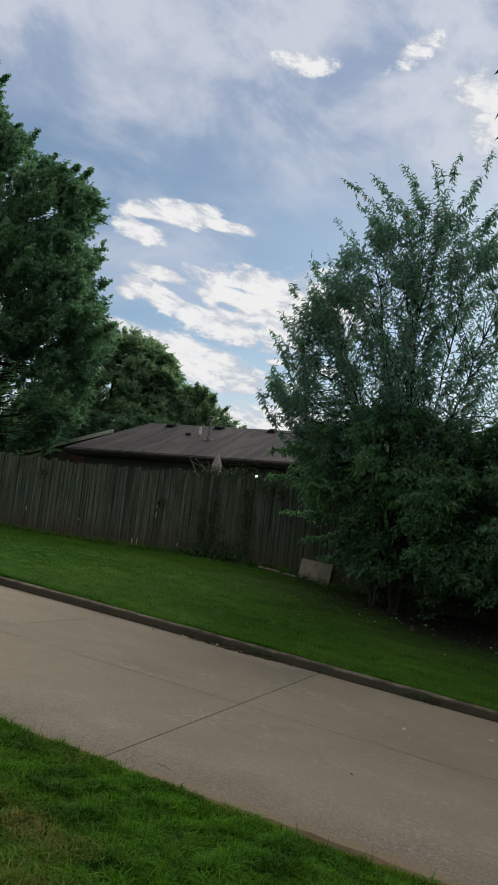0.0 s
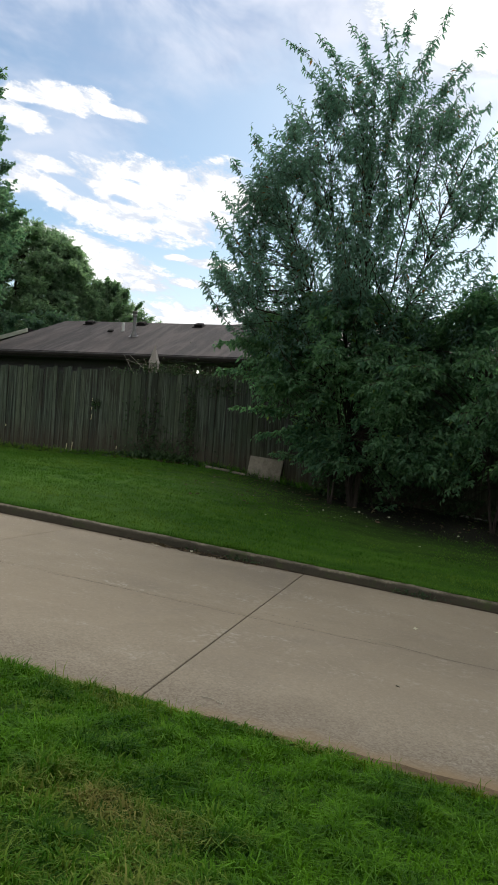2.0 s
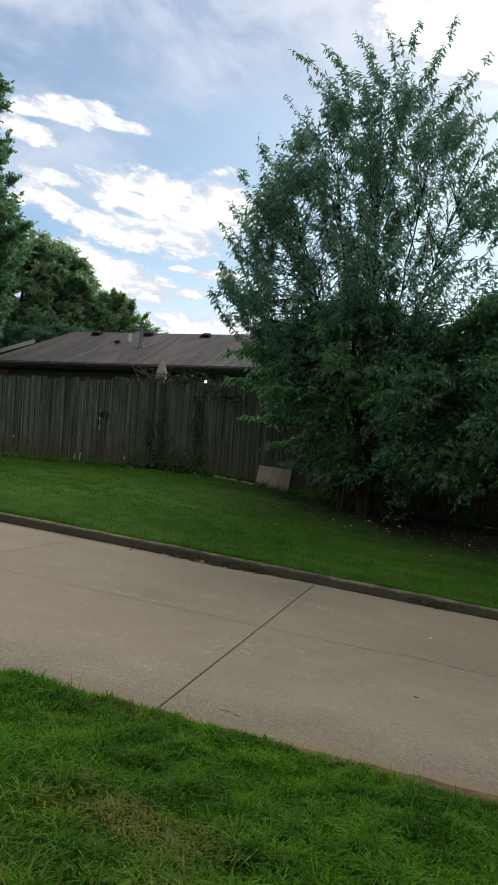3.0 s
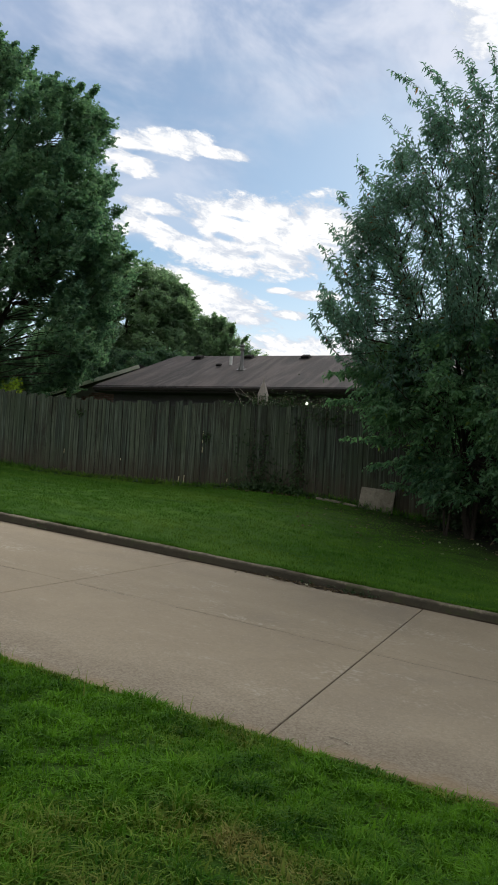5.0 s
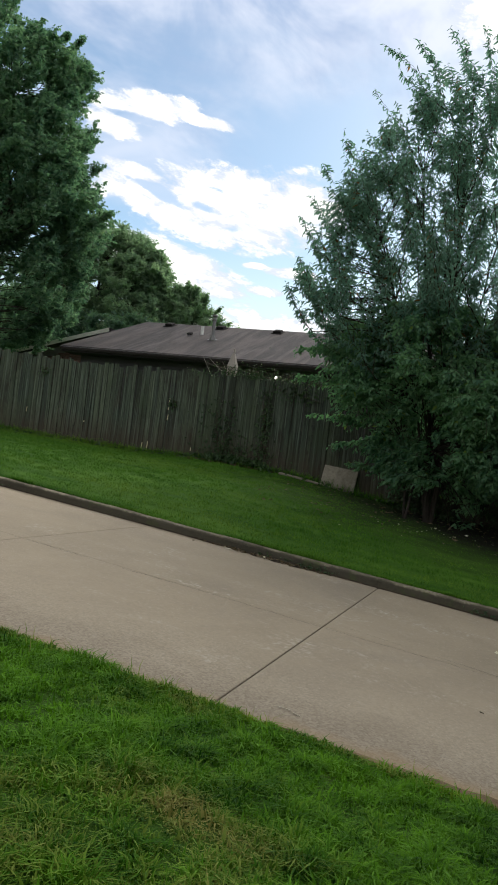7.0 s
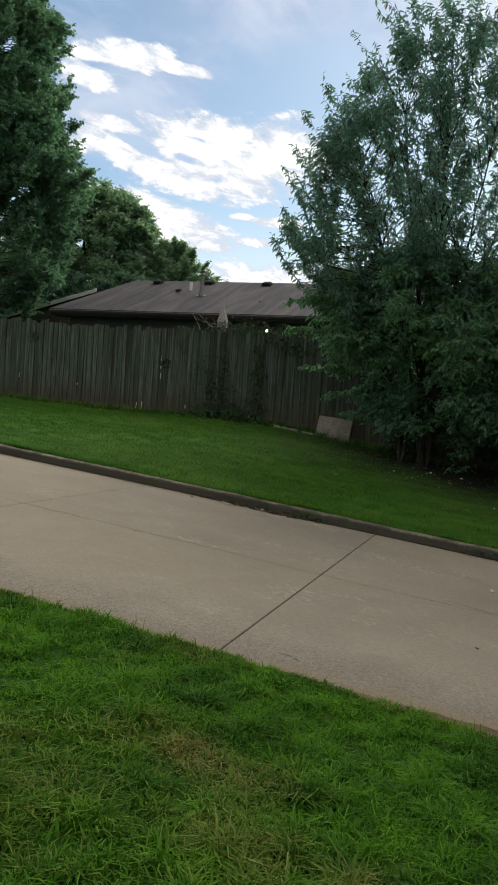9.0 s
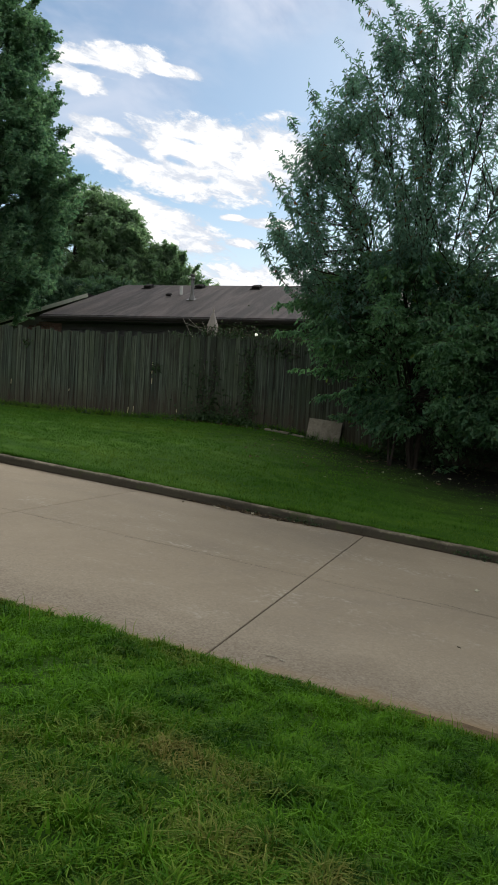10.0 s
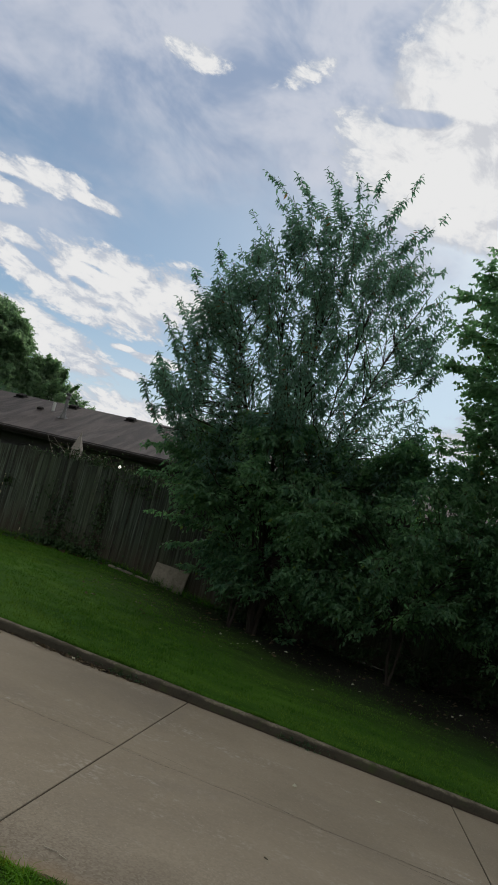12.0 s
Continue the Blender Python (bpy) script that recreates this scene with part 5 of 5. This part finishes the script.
part("roof", from_bm("roof", bm, M_CLOTH), bird)
t = Tubes()
t.add([(0, 0, 2.42), (0, 0, 2.5), (0, 0, 2.56)], [0.016, 0.022, 0.004], 8)
part("finial", t.mesh("finial", M_CLOTH), bird)
t = Tubes()
t.add([(0, 0, -0.2), (0, 0, 1.0), (0, 0, 2.03)], [0.04, 0.038, 0.036], 8)
part("post", t.mesh("post", M_RAIL), bird)

# little glowing globe on a stem, added for a bright spot of unknown source
spot_m, spot_nt, spot_b = material("bright_spot_glow", 0.3, 0.5)
spot_b.inputs["Base Color"].default_value = (0.9, 0.88, 0.82, 1)
spot_b.inputs["Emission Color"].default_value = (1.0, 0.97, 0.9, 1)
spot_b.inputs["Emission Strength"].default_value = 1.6
lamp = base_of("bright_spot", (-5.36, FENCE_Y + 0.15, 2.70), "small glowing white globe added for a bright spot among vine leaves", "lamp")
t = Tubes()
t.add([(0, 0, -0.05), (0, 0, 0.15), (0, 0, 0.345)], [0.012, 0.010, 0.010], 6)
part("stem", t.mesh("stem", M_RAIL), lamp)
t = Tubes()
t.add([(0, 0, 0.345), (0, 0, 0.355), (0, 0, 0.38), (0, 0, 0.405), (0, 0, 0.415)], [0.006, 0.022, 0.032, 0.022, 0.004], 12)
part("glow_globe", t.mesh("glow_globe", spot_m), lamp, "glowing white globe")

# leaning thin stakes of a trellis
trellis = base_of("trellis", (-7.02, FENCE_Y + 0.25, 1.15), "thin pale leaning stakes of a garden trellis", "trellis")
for pts in (((0.22, -0.1), (0.22, 1.2), (0.16, 1.84), (-0.11, 2.27)), ((0.30, -0.1), (0.36, 1.2), (0.37, 1.98), (0.04, 2.25)), ((0.38, -0.1), (0.48, 1.2), (0.50, 1.95), (0.36, 2.2))):
    t = Tubes()
    t.add([(px, 0.01 * k, pz) for k, (px, pz) in enumerate(pts)], [0.007, 0.0065, 0.006, 0.005], 6)
    part("stake", t.mesh("stake", M_CLOTH), trellis)
t = Tubes()
t.add([(-0.03, 0.01, 2.16), (0.2, 0.02, 2.08), (0.5, 0.01, 2.05)], [0.004, 0.004, 0.004], 5)
part("crossbar", t.mesh("crossbar", M_CLOTH), trellis)

# ---- grass ----


def edge_wave(x):
    return 0.028 * np.sin(x * 2.3 + 0.7) * np.sin(x * 0.9) + 0.016 * np.sin(x * 7.1) + 0.010 * np.sin(x * 17.3 + 1.0)


def blades(name, xs, ys, height, width, mat, seed, label, bent=0.5, segs=2, tuft=0, near=True):
    rng = np.random.default_rng(seed)
    n = len(xs)
    a = rng.uniform(0, 2 * np.pi, n)
    if tuft:
        m = n // tuft
        pick = rng.integers(0, m, n)
        r = np.abs(rng.normal(0, 0.03, n))
        xs, ys = xs[pick] + np.cos(a) * r, ys[pick] + np.sin(a) * r
        ys = np.minimum(ys, EDGE_Y - 0.005 + edge_wave(xs)) if near else ys
        a = a + rng.normal(0, 0.5, n)
        height = np.broadcast_to(height, (n,))[pick] * rng.uniform(0.75, 1.3, m)[pick]
    z = ground_z(xs, ys) - 0.006
    b = np.stack([xs, ys + edge_slant(xs, ys), z], 1)
    lean = np.stack([np.cos(a), np.sin(a), np.zeros(n)], 1)
    a2 = a + np.pi / 2 + rng.normal(0, 0.5, n)
    side = np.stack([np.cos(a2), np.sin(a2), np.zeros(n)], 1)
    h = (height * rng.uniform(0.55, 1.35, n))[:, None]
    w = (width * rng.uniform(0.7, 1.3, n))[:, None]
    k = (bent * rng.uniform(0.2, 1.3, n))[:, None]
    up = np.array([0, 0, 1.0])
    if segs == 2:
        m = b + up * h * 0.6 + lean * h * 0.22 * k
        tip = b + up * h * (1 - 0.25 * k) + lean * h * 0.95 * k
        v = np.stack([b - side * w, b + side * w, m - side * w * 0.8, m + side * w * 0.8, tip], 1)
        tri = [(0, 1, 3), (0, 3, 2), (2, 3, 4)]
    else:
        tip = b + up * h + lean * h * 0.8 * k
        v = np.stack([b - side * w, b + side * w, tip], 1)
        tri = [(0, 1, 2)]
    c = v.shape[1]
    t = (np.arange(n)[:, None, None] * c + np.array(tri)[None]).reshape(-1, 3)
    return tagged(new(name, tri_mesh(name, v.reshape(-1, 3), t, mat)), label, "grass", kind="stuff")


rng = np.random.default_rng(101)
n = 430000
xs, ys = rng.uniform(-4.4, 2.3, n), 4.15 - 2.6 * rng.uniform(0, 1, n)
out = rng.uniform(0, 1, n) < 0.2
xs, ys = np.where(out, rng.normal(-1.0, 3.2, n), xs), np.where(out, 4.15 - np.abs(rng.normal(0, 1.8, n)), ys)
thick = np.array([noise.noise((x * 2.1, y * 2.1, 0)) for x, y in zip(xs, ys)])
lump = np.array([noise.noise((x * 8.0, y * 9.0, 5)) for x, y in zip(xs, ys)])
ok = (thick + rng.uniform(0, 1.2, n) > -0.12) & (lump + rng.uniform(-0.1, 0.8, n) > -0.06)
xs, ys, thick, lump = xs[ok], ys[ok], thick[ok], lump[ok]
blades("grass", xs, ys, (0.030 + 0.020 * np.clip(thick, -0.6, 0.8)) * (1.04 + 1.9 * np.clip(lump, -0.5, 0.5)), 0.0035, M_GRASS, 102, "rough green lawn grass with dry straw patches", 1.45, 2, 8)
n = 8000
blades("grass", rng.uniform(-6, 4, n), EDGE_Y - 0.01 - np.abs(rng.normal(0, 0.025, n)), 0.042, 0.0028, M_GRASS_RIM, 103, "longer grass hanging over the concrete edge", 1.0)
n = 420
blades("grass", rng.uniform(-6, 4, n), EDGE_Y - np.abs(rng.normal(0, 0.10, n)), 0.10, 0.0022, M_GRASS_RIM, 108, "sparse tall grass stems along the lawn rim", 0.7)
n = 60000
blades("grass", rng.uniform(-14, 9, n), rng.uniform(-4, 4.08, n), 0.05, 0.008, M_GRASS, 104, "rough green lawn grass", 0.7, 1)
n = 300000
xs, ys = rng.uniform(-15, 5, n), rng.uniform(KERB_Y + 0.15, FENCE_Y - 0.03, n)
shade = np.array([noise.noise((x * 0.5, y * 0.5, 3)) for x, y in zip(xs, ys)])
# blades thinned and shortened over the soil darkened for shrub shade
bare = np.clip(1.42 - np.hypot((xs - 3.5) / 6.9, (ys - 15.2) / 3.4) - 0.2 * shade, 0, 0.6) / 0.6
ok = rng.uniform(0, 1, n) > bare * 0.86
xs, ys, shade, bare = xs[ok], ys[ok], shade[ok], bare[ok]
tuft_ = np.array([noise.noise((x * 4.5, y * 6.0, 9)) for x, y in zip(xs, ys)])
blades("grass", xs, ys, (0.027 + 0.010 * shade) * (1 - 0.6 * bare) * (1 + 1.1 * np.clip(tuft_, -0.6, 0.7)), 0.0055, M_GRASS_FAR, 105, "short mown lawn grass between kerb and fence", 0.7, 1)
n = 24000
xs = rng.uniform(-13, 4, n)
blades("grass", xs, KERB_Y + 0.145 - np.abs(rng.normal(0, 0.052, n)) * (0.6 + 0.6 * np.sin(xs * 2.1) * np.sin(xs * 5.3)), 0.05, 0.005, M_GRASS_FAR, 106, "grass fringe over the kerb", 0.9, 1)
n = 6000
xs = rng.uniform(-14, -2, n)
blades("grass", xs, FENCE_Y - 0.05 - np.abs(rng.normal(0, 0.1, n)), 0.10 + 0.08 * rng.uniform(0, 1, n) ** 3, 0.007, M_GRASS_FAR, 107, "taller weeds along the fence foot", 0.8, 1)

# low weeds and leaf litter at the fence foot
x = np.concatenate([rng.normal(-6.0, 0.5, 700), rng.uniform(-12, -2.5, 500)])
y = FENCE_Y - 0.06 - np.abs(rng.normal(0, 0.16, len(x)))
p = np.stack([x, y, ground_z(x, y) + rng.uniform(0.01, 0.16, len(x)) * np.exp(-((x + 6.0) / 0.9) ** 2) + 0.02], 1)
tagged(new("weeds", leaf_mesh("weeds", p, rng.normal(0, 0.7, (len(x), 3)) + np.array([0, -0.4, 0.2]), rng.uniform(0.05, 0.12, len(x)), rng.uniform(0.03, 0.06, len(x)), M_VINE, rng)), "low broad-leaved weeds along the fence foot", "weeds", kind="stuff")
x = np.concatenate([rng.normal(-6.0, 0.6, 160), rng.uniform(-4.5, 3, 220)])
y = np.concatenate([FENCE_Y - 0.1 - np.abs(rng.normal(0, 0.2, 160)), rng.uniform(12.2, 15.8, 220)])
p = np.stack([x, y, ground_z(x, y) + 0.02], 1)
flat = rng.normal(0, 1, (len(x), 3)) * np.array([1, 1, 0.15])
tagged(new("leaf_litter", leaf_mesh("leaf_litter", p, flat, rng.uniform(0.05, 0.1, len(x)), rng.uniform(0.025, 0.05, len(x)), M_BROWN_LEAF, rng)), "brown fallen leaves under the shrubs", "leaf litter", kind="stuff")


def fallen(name, spots, size, mat, label, lift, group):
    for x, y in spots:
        z = max(float(ground_z(x, y)), float(road_z(x)))
        a = rng.uniform(0, 6.28)
        me = leaf_mesh(name, np.zeros((1, 3)), np.array([[math.cos(a), math.sin(a), 0.12]]), np.array([size * rng.uniform(0.7, 1.3)]), np.array([size * rng.uniform(0.4, 0.7)]), mat, rng, 0.12, "lobed")
        ob = new(name, me)
        ob.location = (x, y, z + lift)
        tagged(ob, label, "fallen leaf", group)


spots = [(-1.35 + rng.normal(0, 0.55), 13.0 + rng.normal(0, 0.45)) for _ in range(16)] + [(rng.uniform(-3.4, 2.6), rng.uniform(11.4, 13.6)) for _ in range(14)]
fallen("fallen_leaf", spots, 0.055, M_PALE_LEAF, "pale fallen leaf lying on the lawn", 0.045, "pale leaves on the far lawn")
fallen("fallen_leaf", [(-3.58, 9.40), (-3.50, 9.36), (-3.1, 9.38), (-2.75, 9.34), (-2.55, 9.39), (0.9, 4.9), (-0.3, 7.6), (0.5, 8.3)], 0.075, M_PALE_LEAF, "pale fallen leaf lying on the concrete", 0.012, "leaves on the road")
x = rng.normal(-2.95, 0.42, 130)
y = KERB_Y - 0.02 - np.abs(rng.normal(0, 0.07, 130))
p = np.stack([x, y, road_z(x) + 0.012], 1)
tagged(new("gutter_leaves", leaf_mesh("gutter_leaves", p, rng.normal(0, 1, (130, 3)) * np.array([1, 1, 0.3]), rng.uniform(0.03, 0.08, 130), rng.uniform(0.02, 0.04, 130), M_BROWN_LEAF, rng)), "dead leaves gathered in the gutter", "leaf litter", kind="stuff")


def twig(x, y, length, turn, bend, label, bark=M_CHIP):
    t = Tubes()
    c, s_ = math.cos(radians(turn)), math.sin(radians(turn))
    pts = curve((-length / 2 * c, -length / 2 * s_, 0), (bend * -s_, bend * c, 0), (length / 2 * c, length / 2 * s_, 0), 7)
    pts[:, 2] = road_z(x + pts[:, 0]) - float(road_z(x)) + 0.006
    t.add(pts, np.linspace(0.004, 0.003, 7), 6)
    ob = new("twig", t.mesh("twig", bark))
    ob.location = (x, y, float(road_z(x)) + 0.002)
    tagged(ob, label, "twig", "twigs on the road")


twig(-1.37, 4.455, 0.075, 5, 0.006, "short pale chip of wood lying on the concrete")
twig(-1.29, 4.425, 0.05, -20, 0.004, "short pale chip of wood lying on the concrete")
twig(0.95, 4.85, 0.09, 4, 0.02, "curved thin twig lying on the concrete")
twig(-0.35, 5.6, 0.03, -30, 0.01, "short dark twig lying on the concrete", M_TWIG)

# weeds rooted in the gutter
rng = np.random.default_rng(1001)
x = np.concatenate([cx + rng.normal(0, 0.16, n) for cx, n in ((-2.5, 60), (-3.1, 20), (-0.38, 60), (3.1, 20), (-7.2, 8))])
n = len(x)
y = KERB_Y - 0.01 - np.abs(rng.normal(0, 0.035, n))
q = np.stack([x, y, road_z(x) + rng.uniform(0.005, 0.06, n)], 1)
tagged(new("gutter_weeds", leaf_mesh("gutter_weeds", q, rng.normal(0, 0.7, (n, 3)) + np.array([0, -0.3, 0.3]), rng.uniform(0.03, 0.06, n), rng.uniform(0.014, 0.030, n), M_VINE, rng)), "small dark green weeds growing at the kerb foot", "weeds", kind="stuff")
